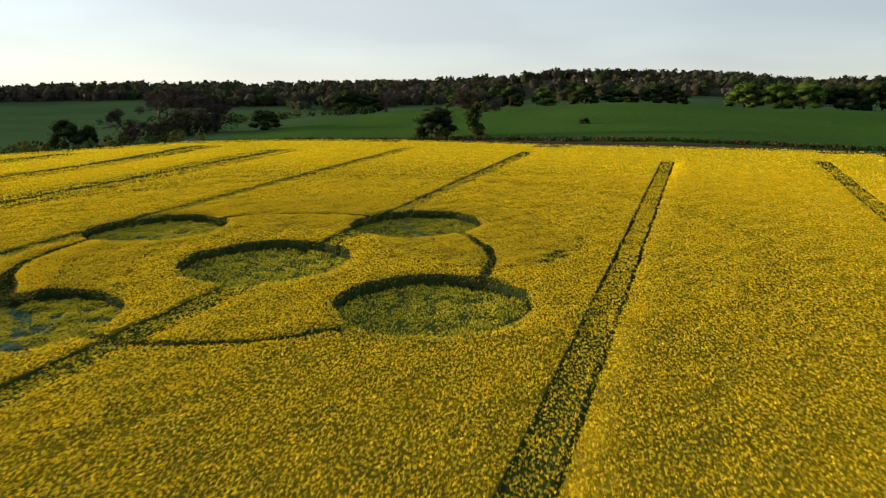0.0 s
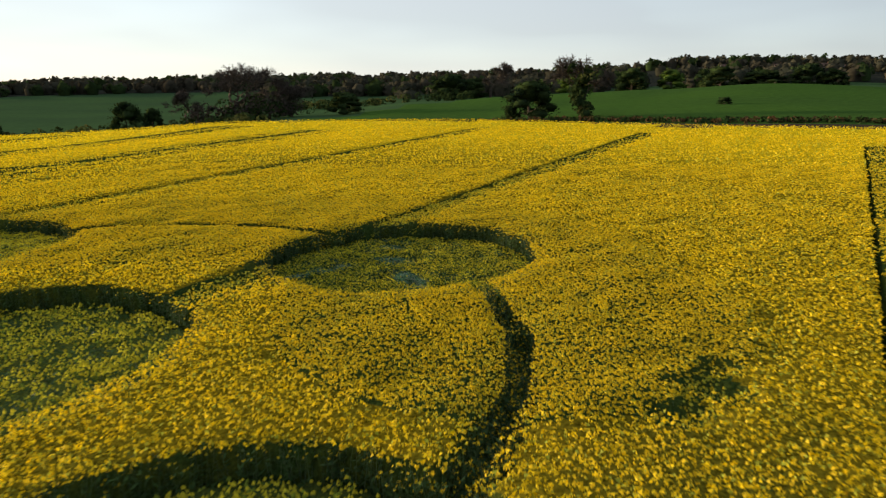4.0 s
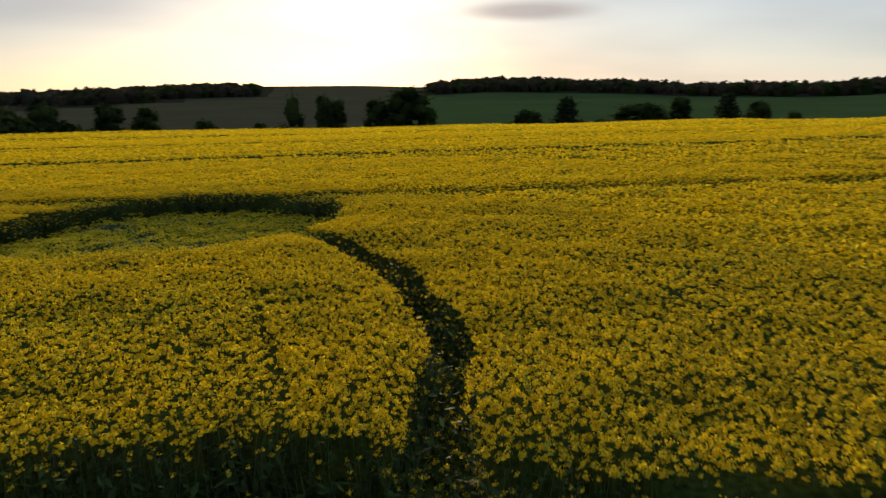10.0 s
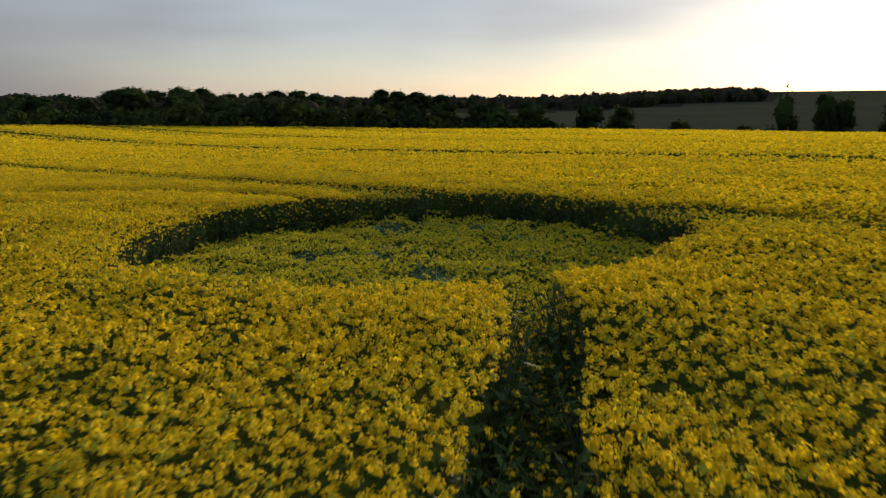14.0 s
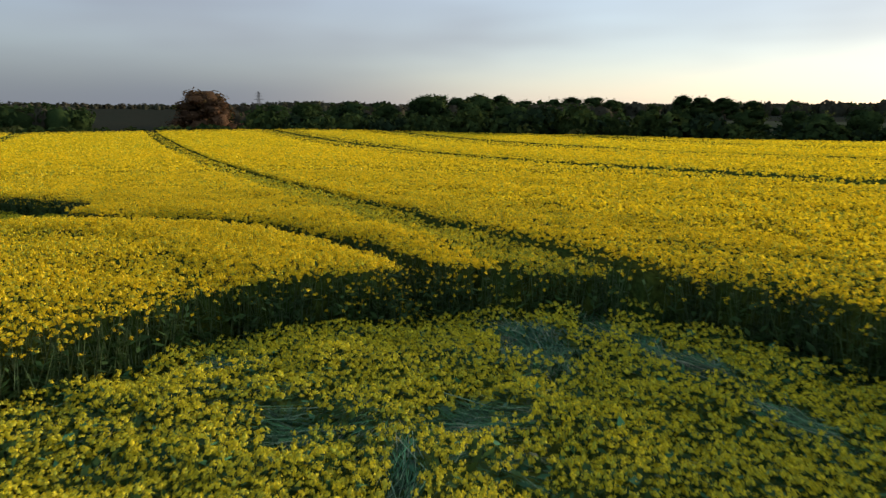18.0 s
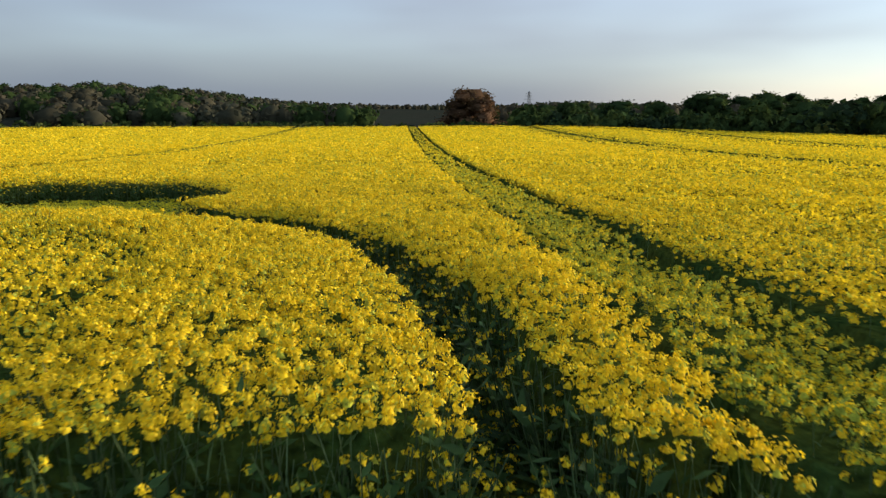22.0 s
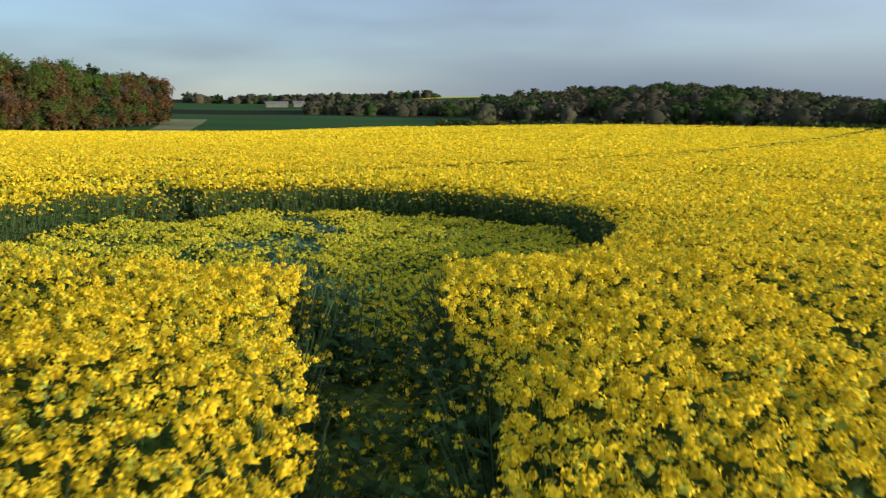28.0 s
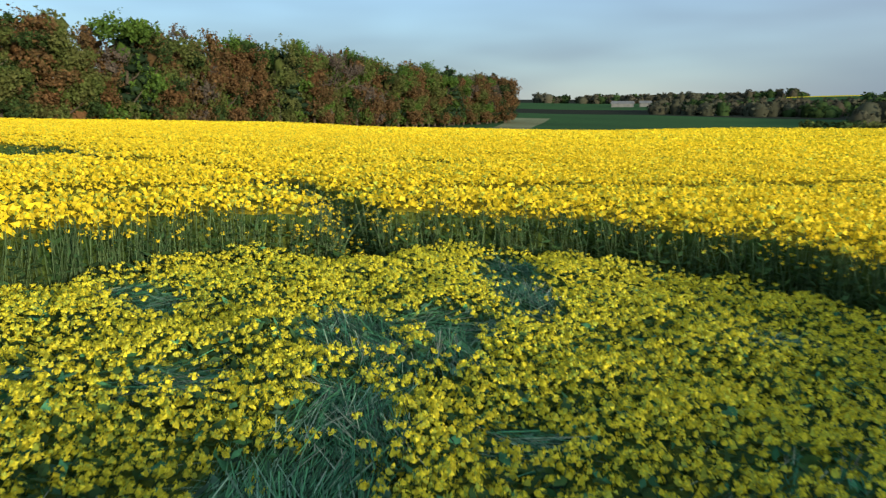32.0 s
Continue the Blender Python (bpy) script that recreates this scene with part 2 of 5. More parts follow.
M_SPRING = mat("fresh_spring_leaf", (0.085, 0.145, 0.025), 0.7, 0.25, 0.3, 3, 0, 0.3, 0.4, (0.065, 0.115, 0.025), 0.2, matte=True)
M_OLIVE = mat("olive_leaf", (0.080, 0.105, 0.028), 0.7, 0.25, 0.3, 3, 0, 0.25, 0.4, (0.092, 0.096, 0.032), 0.1, matte=True)
M_COPPER = mat("copper_leaf", (0.125, 0.068, 0.030), 0.7, 0.25, 0.3, 3, 0, 0.25, 0.5, (0.098, 0.068, 0.030), 0.05, matte=True)
M_PINE = mat("conifer_needle", (0.022, 0.040, 0.020), 0.75, 0.25, 0.3, 3, 0, 0.1, 0.4, None, 0.2, matte=True)
# leaf colour paled and greyed to stand in for the haze of distance
M_FARWOOD = mat("haze_paled_leaf", (0.050, 0.053, 0.034), 0.8, 0.2, 0.012, 0.3, 0, 0.1, 0.3, (0.056, 0.049, 0.033), matte=True)
M_RUSSET = mat("russet_leaf", (0.125, 0.070, 0.040), 0.7, 0.25, 0.3, 3, 0, 0.25, 0.35, (0.10, 0.062, 0.036), matte=True)
M_WHITE = mat("white_render", (0.42, 0.39, 0.35), 0.8, 0.06, 0.4, 4, 0.1)
M_TILE = mat("brown_roof_tile", (0.16, 0.09, 0.06), 0.85, 0.2, 0.4, 4, 0.3)
M_GLASS = mat("dark_window", (0.03, 0.035, 0.04), 0.15, 0.05, 1, 5, 0, 0, 0, None, 0.6)
M_SHED = mat("grey_sheet_metal", (0.16, 0.16, 0.145), 0.6, 0.1, 0.4, 3, 0.1)
M_STEEL = mat("grey_steel", (0.18, 0.19, 0.20), 0.5, 0.1, 1, 5, 0)


def lighten_outward(m, color, near, far):
    """Lightens a canopy's colour away from the laid circles, where its painted gap shade fades out."""
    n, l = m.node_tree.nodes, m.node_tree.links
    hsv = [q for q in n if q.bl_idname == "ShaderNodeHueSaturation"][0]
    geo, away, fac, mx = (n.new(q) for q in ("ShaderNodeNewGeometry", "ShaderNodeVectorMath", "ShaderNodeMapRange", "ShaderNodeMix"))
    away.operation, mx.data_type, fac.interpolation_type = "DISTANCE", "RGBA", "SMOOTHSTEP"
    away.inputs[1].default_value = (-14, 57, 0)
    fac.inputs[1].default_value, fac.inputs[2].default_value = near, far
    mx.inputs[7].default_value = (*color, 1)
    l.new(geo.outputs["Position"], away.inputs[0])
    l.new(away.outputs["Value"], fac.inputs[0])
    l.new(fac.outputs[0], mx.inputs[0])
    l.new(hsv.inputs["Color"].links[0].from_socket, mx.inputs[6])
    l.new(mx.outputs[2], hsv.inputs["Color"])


# far out, the gap shade is taken back out of the colour
lighten_outward(M_FARBLOOM, (0.60, 0.44, 0.018), 34, 70)

# ---- the lie of the land ----
CX, CY = -14.1, 53.7
SLOPE_X, SLOPE_Y = 0.0139, 0.0353
CROP = 1.5
# heading from the ring's middle, distance of the field's brow, crop top there
BROW = [(0, 94, 4.9), (18, 106, 4.25), (40, 118, 2.0), (60, 120, 0.5), (76, 118, -0.25), (91, 118, -0.4), (105, 122, -0.8), (120, 132, -0.8), (143, 140, -0.2),
        (161, 146, -0.65), (180, 146, -0.4), (194, 140, -0.8), (208, 134, -1.5), (221, 122, -0.9), (232, 108, 0.3), (245, 100, 0.8), (260, 95, 1.6), (285, 98, 3.4), (306, 104, 4.8), (338, 90, 4.75)]
# heading, ground heights 30 m past the brow and at 260, 450, 900 and 1800 m
HILLS_NORTH = [(0, 3, 7.4, 4, 25.5, 32), (7, 3, 5.5, 2, 23, 31), (16, 2, 2.5, 0.5, 20.5, 30), (32, -2, -4, -2, 16, 28), (38, -3, -5, -2, 13, 28),
               (45, -4, -5.5, -2, 5.5, 27)]
HILLS_WEST = [(52, -4.5, -6, -2, 5.8, 26), (60, -5, -6, -2, 10.5, 25), (68, -6, -6, -2, 12.5, 24), (73, -6, -6, -3, 9, 20), (80, -7, -7, -3, 5, 24),
              (88, -7, -7, -3, 6, 22), (94, -7, -7, -3.3, 3, 16), (101, -7, -7, -4, -2.5, 9), (110, -6, -7, -4, -4, 6)]
HILLS_SOUTH = [(125, -5, -6, -4, -4, 5), (138, -4.5, -6, -5, -4, 4), (145, -4, -6.5, -6, -1.5, 2), (152, -4, -7, -8, -4, -2), (165, -4, -6, -4, 2, 1),
               (180, -5, -6, 4.5, 22, 24), (195, -4.5, -5, -3.5, 17, 24), (212, -5, -3.6, -1.2, 8, 24), (235, -2, -3, 4, 14, 24)]
HILLS_EAST = [(270, 2, 4, 8, 16, 26), (310, 4, 6, 7, 24, 32), (328, 5, 9.5, 7, 25, 34), (340, 4.5, 11.7, 9, 36, 39), (349, 4.2, 9.8, 6, 37.5, 39),
              (355, 3.6, 8.6, 5, 30.5, 35)]
HILLS = HILLS_NORTH + HILLS_WEST + HILLS_SOUTH + HILLS_EAST


def round_table(table, heading):
    """Smooth reading of a table that runs once round the compass."""
    a = np.array([r[0] for r in table], float)
    v = np.array([r[1:] for r in table], float)
    a = np.concatenate([a[-2:] - 360, a, a[:2] + 360])
    v = np.concatenate([v[-2:], v, v[:2]])
    h = np.mod(heading, 360)
    i = np.clip(np.searchsorted(a, h, side="right") - 1, 0, len(a) - 2)
    u = (h - a[i]) / (a[i + 1] - a[i])
    u = (u * u * (3 - 2 * u))[..., None]
    return v[i] * (1 - u) + v[i + 1] * u


def wave(x, y, size, seed=0):
    """Cheap smooth noise between about -1 and 1 with features of that size."""
    rng = np.random.default_rng(seed)
    out = np.zeros_like(np.asarray(x, float))
    for k in range(7):
        a, p = rng.uniform(0, 2 * math.pi, 2)
        f = 2 * math.pi / size * rng.uniform(0.6, 1.7)
        out = out + np.sin(f * (x * math.cos(a) + y * math.sin(a)) + p)
    return out / 3.0


def polar(x, y):
    dx, dy = np.asarray(x, float) - CX, np.asarray(y, float) - CY
    return np.hypot(dx, dy), np.degrees(np.arctan2(-dx, dy))


def ground_z(x, y):
    r, h = polar(x, y)
    brow = round_table(BROW, h)
    far = round_table(HILLS, h)
    edge, top = brow[..., 0], brow[..., 1] - CROP
    plane = SLOPE_X * x + SLOPE_Y * (y - 50)
    s = edge / np.maximum(r, 1e-3)
    at_edge = SLOPE_X * (CX + (x - CX) * s) + SLOPE_Y * (CY + (y - CY) * s - 50)
    u = np.clip((r - 32) / (edge - 32), 0, 1)
    z = plane + (top - at_edge) * u ** 1.6
    knots = [edge, edge + 30, 260, 450, 900, 1800, 4800]
    heights = [top, far[..., 0], far[..., 1], far[..., 2], far[..., 3], far[..., 4], far[..., 4] * 1.2]
    out = z
    for k in range(6):
        v = np.clip((r - knots[k]) / (knots[k + 1] - knots[k]), 0, 1)
        w = v * v * (3 - 2 * v) if k > 0 else v
        seg = heights[k] * (1 - w) + heights[k + 1] * w
        out = np.where(r > knots[k], seg, out)
    return out


def gz(x, y):
    return float(ground_z(np.array(x, float), np.array(y, float)))


# ---- mesh helpers ----
def mesh_from(name, verts, faces, mats, index=None, smooth=False):
    """A mesh from arrays; faces all have the same number of corners."""
    me = bpy.data.meshes.new(name)
    verts, faces = np.asarray(verts, np.float32), np.asarray(faces, np.int32)
    k = faces.shape[1]
    me.vertices.add(len(verts))
    me.vertices.foreach_set("co", verts.ravel())
    me.loops.add(faces.size)
    me.loops.foreach_set("vertex_index", faces.ravel())
    me.polygons.add(len(faces))
    me.polygons.foreach_set("loop_start", np.arange(0, faces.size, k, dtype=np.int32))
    me.polygons.foreach_set("loop_total", np.full(len(faces), k, np.int32))
    if index is not None:
        me.polygons.foreach_set("material_index", np.asarray(index, np.int32))
    if smooth:
        me.polygons.foreach_set("use_smooth", np.ones(len(faces), bool))
    for m in mats:
        me.materials.append(m)
    me.update(calc_edges=True)
    return me


def part(name, me, parent, label=""):
    ob = new(name, me)
    ob.parent = parent
    if label:
        ob["label"] = label
    return ob


def cards(name, centre, right, up, mats, index=None):
    """Small four-cornered blades: centre, half-side and half-length vectors."""
    v = np.stack([centre - right - up, centre + right - up, centre + right + up, centre - right + up], 1).reshape(-1, 3)
    return mesh_from(name, v, np.arange(len(v)).reshape(-1, 4), mats, index)


def blades(name, centre, right, up, mats, index=None):
    """Pointed leaves: like cards, but with their corners at the ends and sides."""
    v = np.stack([centre - up, centre + right - up * 0.1, centre + up, centre - right - up * 0.1], 1).reshape(-1, 3)
    return mesh_from(name, v, np.arange(len(v)).reshape(-1, 4), mats, index)


def turn_frames(rng, n, normals=None, jitter=0.6):
    """Two crossing unit vectors in the plane of a jittered normal."""
    d = rng.normal(size=(n, 3)) * jitter if normals is not None else rng.normal(size=(n, 3))
    nn = d if normals is None else normals + d
    nn /= np.linalg.norm(nn, axis=1, keepdims=True) + 1e-9
    a = np.cross(nn, rng.normal(size=(n, 3)))
    a /= np.linalg.norm(a, axis=1, keepdims=True) + 1e-9
    return a, np.cross(nn, a)


# ---- plan of the field ----
RING_X, RING_Y, RING_R = -14.0, 52.75, 17.6
CIRCLES = [(-0.6, 42.0, 6.1), (-2.45, 65.4, 6.1), (-26.0, 64.85, 5.85), (-25.05, 39.5, 5.98), (-13.4, 52.6, 6.4)]
TRAM_TAN = 0.36
TRAMS = [45.3, 22.1, -3.1, -27.3, -50.0, -72.5, -97.0]  # x where y is 75
TRAM_END = [106, 108, 123, 131, 133, 142, 140]
TC, TS = math.cos(math.atan(TRAM_TAN)), math.sin(math.atan(TRAM_TAN))
# the line that the low flight follows through the formation, for the finest plants
FINE_LINE = [(3, 58), (0, 67), (-8, 71), (-18, 70.5), (-26, 65.5), (-30.5, 59), (-32, 52), (-29, 43)]


def fine_distance(x, y, line=FINE_LINE):
    d = np.full(np.shape(x), 1e9)
    for (ax, ay), (bx, by) in zip(line, line[1:]):
        u = np.clip(((x - ax) * (bx - ax) + (y - ay) * (by - ay)) / ((bx - ax) ** 2 + (by - ay) ** 2), 0, 1)
        d = np.minimum(d, np.hypot(x - ax - u * (bx - ax), y - ay - u * (by - ay)))
    return d


def ring_radius(x, y):
    """The mown ring, which draws in towards the last circle."""
    h = np.degrees(np.arctan2(-(x - RING_X), y - RING_Y)) % 360
    u = np.clip((h - 93) / 20, 0, 1) * np.clip((184 - h) / 24, 0, 1)
    return RING_R - 0.8 * u * u * (3 - 2 * u)


def path_half(x, y):
    """Half the path's width, which flares where it runs into the last circle."""
    h = np.degrees(np.arctan2(-(x - RING_X), y - RING_Y)) % 360
    u = np.clip((h - 96) / 16, 0, 1) * np.clip((150 - h) / 15, 0, 1)
    return 0.37 + 0.40 * u * u * (3 - 2 * u)


def circle_edge(k, ang):
    """Radius of a laid circle at an angle: not quite round, and one bulges to the south-west."""
    cx, cy, cr = CIRCLES[k]
    r = cr + 0.10 * np.sin(5 * ang + cx) + 0.07 * np.sin(11 * ang + cy)
    if k == 2:
        r = r + 0.45 * np.exp(-((np.mod(np.degrees(ang) + 125 + 180, 360) - 180) / 42) ** 2)
        r = r + 0.80 * np.exp(-((np.mod(np.degrees(ang) + 158 + 180, 360) - 180) / 30) ** 2)
    return r


def in_circles(x, y, grow=0.0):
    hit = np.zeros(np.shape(x), bool)
    for k, (cx, cy, cr) in enumerate(CIRCLES):
        hit |= np.hypot(x - cx, y - cy) < circle_edge(k, np.arctan2(y - cy, x - cx)) + grow
    return hit


def shoulder(x, y):
    """Plants along the cut edges lean out and stand lower: share of the full height."""
    gap = np.abs(np.hypot(x - RING_X, y - RING_Y) - ring_radius(x, y)) - path_half(x, y)
    for k, (cx, cy, cr) in enumerate(CIRCLES):
        gap = np.minimum(gap, np.hypot(x - cx, y - cy) - circle_edge(k, np.arctan2(y - cy, x - cx)))
    return 1 - 0.09 * np.exp(-(np.maximum(gap, 0) / 0.40) ** 1.5)


def stand(x, y, grow=0.0, ragged=1.0):
    """Share of the crop's height that stands at a place, and how well it blooms there."""
    h = np.ones(np.shape(x))
    bloom = np.clip(0.93 + 0.08 * wave(x, y, 9, 3) + 0.07 * wave(x, y, 2.4, 4), 0.45, 1.0)
    for x75, y_end in zip(TRAMS, TRAM_END):
        d = np.abs((x - x75 - TRAM_TAN * (y - 75)) * TC)
        d = d + 0.07 * ragged * wave(x, y, 3.0, 9)
        row = y < y_end
        inner = row & (d < 0.72)
        h = np.where(inner, 0.94 if x75 > 0 else 0.90, h)
        bloom = np.where(inner, bloom * (0.86 if x75 > 0 else 0.50), bloom)
        wheel = row & (np.abs(d - 0.88) < (0.13 if x75 > 0 else 0.17) + 0.05 * ragged * wave(x, y, 0.9, 10) + 0.06 * in_circles(x, y, 1.2))
        h, bloom = np.where(wheel, 0.32 if x75 > 0 else (0.52 if x75 > -40 else 0.66), h), np.where(wheel, 0.0 if x75 > 0 else (0.045 if x75 > -40 else 0.2), bloom)
        h, bloom = np.where(wheel & (y < 44) & (x > 0), 0.86, h), np.where(wheel & (y < 44) & (x > 0), 0.4, bloom)  # grown over in the south-east
    off = np.abs(np.hypot(x - RING_X, y - RING_Y) - ring_radius(x, y) + 0.12 * wave(x, y, 5, 8))
    h = np.where(off < path_half(x, y) + 0.7 * grow, 0.0, h)
    h = np.where(in_circles(x, y, grow), 0.0, h)
    for px, py, pr in ((8.6, 52.3, 0.9), (7.7, 51.0, 0.6), (8.9, 53.6, 0.5)):  # thin places
        thin = np.hypot(x - px, y - py) < pr * (1 + 0.4 * wave(x, y, 1.5, 12))
        h, bloom = np.where(thin & (h > 0), 0.82, h), np.where(thin, bloom * 0.5, bloom)
    return h, bloom


def crop_lift(x, y):
    """Height of the flower tops over the ground."""
    return (CROP + 0.045 * wave(x, y, 6, 21) + 0.035 * wave(x, y, 1.7, 22)) * shoulder(x, y)


def looked_down_on(x, y):
    """The open side of the field, which the flight crosses high up."""
    return (x > -32) & (x < 48) & (y > 8) & (y < 95)


def in_field(x, y):
    r, h = polar(x, y)
    return r < round_table(BROW, h)[..., 0]


# ---- ground: one sheet from under the crop to the horizon ----
def build_ground():
    n_az = 360
    heads = np.arange(n_az) * 360.0 / n_az
    edge = round_table(BROW, heads)[:, 0]
    fracs = np.concatenate([np.linspace(0.02, 1, 40)])
    rings = [edge * f for f in fracs] + [edge + 4, edge + 9, edge + 18, edge + 30]
    rings += [np.maximum(edge + 32, q) for q in (175, 200, 230, 260, 300, 350, 400, 450, 520, 600, 700, 800, 900, 1050, 1250, 1500, 1800, 2300, 3000, 3900, 4800)]
    R = np.array(rings)
    X = CX - R * np.sin(np.radians(heads))
    Y = CY + R * np.cos(np.radians(heads))
    Z = ground_z(X, Y)
    V = np.stack([X, Y, Z], -1).reshape(-1, 3)
    nr = len(rings)
    F, idx = [], []
    for i in range(nr - 1):
        for j in range(n_az):
            k = (j + 1) % n_az
            F.append((i * n_az + j, i * n_az + k, (i + 1) * n_az + k, (i + 1) * n_az + j))
            h, r = heads[j], R[i, j]
            m = 1
            if r < edge[j] - 0.5:
                m = 0
            elif r < edge[j] + (18 if h > 285 or h < 22 else 4) and (h > 285 or h < 64):
                m = 2
            elif h > 300 or h < 19:  # young wheat up to a near brow, a duller slope behind it
                g = h if h < 19 else 0
                m = 1 if r < max(262 - 7.5 * g, edge[j] + 12) else (4 if r < 525 else 3)
            elif h < 74:
                m = 4 if r < min(525 + (h - 12) * 7.5, 700) else 3
            elif h < 130:
                m = 7 if r < (1900 if h < 86 else (700 - (h - 86) * 17 if h < 101 else 420)) else 3
            elif h < 192:
                m = 3
            elif h < 222:
                m = 4 if r < 420 else (3 if r < 560 else (4 if r < 1000 else 3))
                if 214 < h < 217.5 and r < 330:
                    m = 6
                if 195 <= h < 200 and 760 < r < 1000:
                    m = 5
            else:
                m = 3
            idx.append(m)
    V = np.vstack([V, [[CX, CY, gz(CX, CY)]]])
    me = mesh_from("ground", V, F, [M_SOIL, M_PASTURE, M_TILLED, M_WOODFLOOR, M_DULL, M_YELLOWFIELD, M_TRACK, M_WESTFIELD], idx, True)
    ob = new("ground", me)
    # the small hole under the ring's middle
    bm = bmesh.new()
    bm.from_mesh(me)
    bm.verts.ensure_lookup_table()
    c = bm.verts[len(V) - 1]
    for j in range(n_az):
        bm.faces.new((bm.verts[j], c, bm.verts[(j + 1) % n_az]))
    bmesh.ops.recalc_face_normals(bm, faces=bm.faces[:])
    bm.to_mesh(me)
    bm.free()
    return tagged(ob, "chalky field soil running out to green fields and wooded hills", "ground", kind="structure")


ground = build_ground()

# ---- the standing crop ----
crop = tagged(new("rapeseed_crop"), "standing yellow rapeseed in full flower over dark green stems", "crop", kind="stuff")
crop.location = (CX, CY, gz(CX, CY))
CROP_INV = Matrix.Translation(-crop.location)


def crop_part(name, me, label=""):
    ob = part(name, me, crop, label)
    ob.matrix_parent_inverse = CROP_INV
    return tagged(ob, kind="stuff")


def build_canopy():
    """The leaf mass under the flowers, coloured dark for shade, on a grid that runs with the tramlines, so that tracks
    and rings are cut through it.
    """
    us = set(np.round(np.arange(-26.0, 26.01, 0.25), 3)) | set(np.round(np.arange(-170, 171, 4.0), 3))
    vs = set(np.round(np.arange(-26.0, 26.01, 0.25), 3)) | set(np.round(np.arange(-170, 171, 4.0), 3))
    for x75 in TRAMS:
        u0 = (x75 + TRAM_TAN * (CY - 75) - CX) * TC
        us |= {round(u0 + s * d, 3) for s in (-1, 1) for d in (0.58, 0.73, 0.77, 0.88, 0.99, 1.03)}
    us, vs = np.array(sorted(us)), np.array(sorted(vs))
    U, W = np.meshgrid(us, vs, indexing="ij")
    X, Y = CX + U * TC + W * TS, CY - U * TS + W * TC
    h, bloom = stand(X, Y, 0.28, 0.0)
    near = fine_distance(X, Y)
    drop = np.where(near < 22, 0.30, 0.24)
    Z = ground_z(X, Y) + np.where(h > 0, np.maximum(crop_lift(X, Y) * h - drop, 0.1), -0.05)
    inside = in_field(X, Y)
    nu, nv = U.shape
    i = np.arange(nu * nv).reshape(nu, nv)
    F = np.stack([i[:-1, :-1], i[1:, :-1], i[1:, 1:], i[:-1, 1:]], -1).reshape(-1, 4)
    hf, inf, nf = h.ravel()[F], inside.ravel()[F], near.ravel()[F]
    keep = (hf.max(1) > 0) & inf.all(1)
    F, hf, nf = F[keep], hf[keep], nf[keep]
    # shade-dark leaf mass close by and in tracks, gap-dark bloom elsewhere
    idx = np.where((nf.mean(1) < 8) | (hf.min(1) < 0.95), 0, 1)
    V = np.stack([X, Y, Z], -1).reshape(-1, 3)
    crop_part("leaf_canopy", mesh_from("leaf_canopy", V, F, [M_SHADEMASS, M_FARBLOOM], idx, True), "dense leaf mass under the flowers, coloured dark for the shade between plants")


build_canopy()


def spread(rng, step, x0, x1, y0, y1):
    """Places scattered evenly with one in each square of that side."""
    gx, gy = np.meshgrid(np.arange(x0, x1, step), np.arange(y0, y1, step))
    gx, gy = gx.ravel(), gy.ravel()
    return gx + rng.uniform(0, step, gx.size), gy + rng.uniform(0, step, gy.size)


def florets(rng, P, size, count, floret, bud_share, flat=0.8):
    """Flower heads as round clusters of small pointed florets about the places P; floret: how far its corners reach."""
    n = len(P)
    S = np.repeat(size, count)
    d = rng.normal(size=(n * count, 3))
    d[:, 2] = np.abs(d[:, 2]) * 0.9 - 0.3
    d /= np.linalg.norm(d, axis=1, keepdims=True)
    C = np.repeat(P, count, 0) + d * (S * rng.uniform(0.5, 1.05, len(S)))[:, None] * (1, 1, flat)
    a, b = turn_frames(rng, len(C), d + (0, 0, 0.3), 0.33)
    q = (S / size.mean() * floret * rng.uniform(0.7, 1.3, len(S)))[:, None]
    a, b = a * q, b * q
    V = np.stack([C + a, C - a * 0.5 + b * 0.87, C - a * 0.5 - b * 0.87], 1).reshape(-1, 3)
    idx = (rng.random(len(C)) < np.repeat(bud_share, count)).astype(int)
    return V, np.arange(len(V)).reshape(-1, 3), idx


def heads(name, rng, P, size, count, floret, bud_share, core=0, flat=0.8, mats=(M_PETAL, M_BUD)):
    """A mesh of flower heads: a domed cluster of that many sides, with single florets standing out of it."""
    V, F, idx = np.zeros((0, 3)), np.zeros((0, 3), int), np.zeros(0, int)
    if count:
        V, F, idx = florets(rng, P, size, count, floret, bud_share, flat)
    if core:
        V2, F2 = domes(name, rng, P, size * (0.60 if count else 1.0), core, 0.8)
        budding = rng.random(len(P)) < bud_share * (1.4 if count else 0.6)
        F2, idx2 = F2 + len(V), np.repeat(budding.astype(int), core)
        V, F, idx = np.vstack([V, V2]), np.vstack([F, F2]), np.concatenate([idx, idx2])
    return mesh_from(name, V, F, mats, idx)


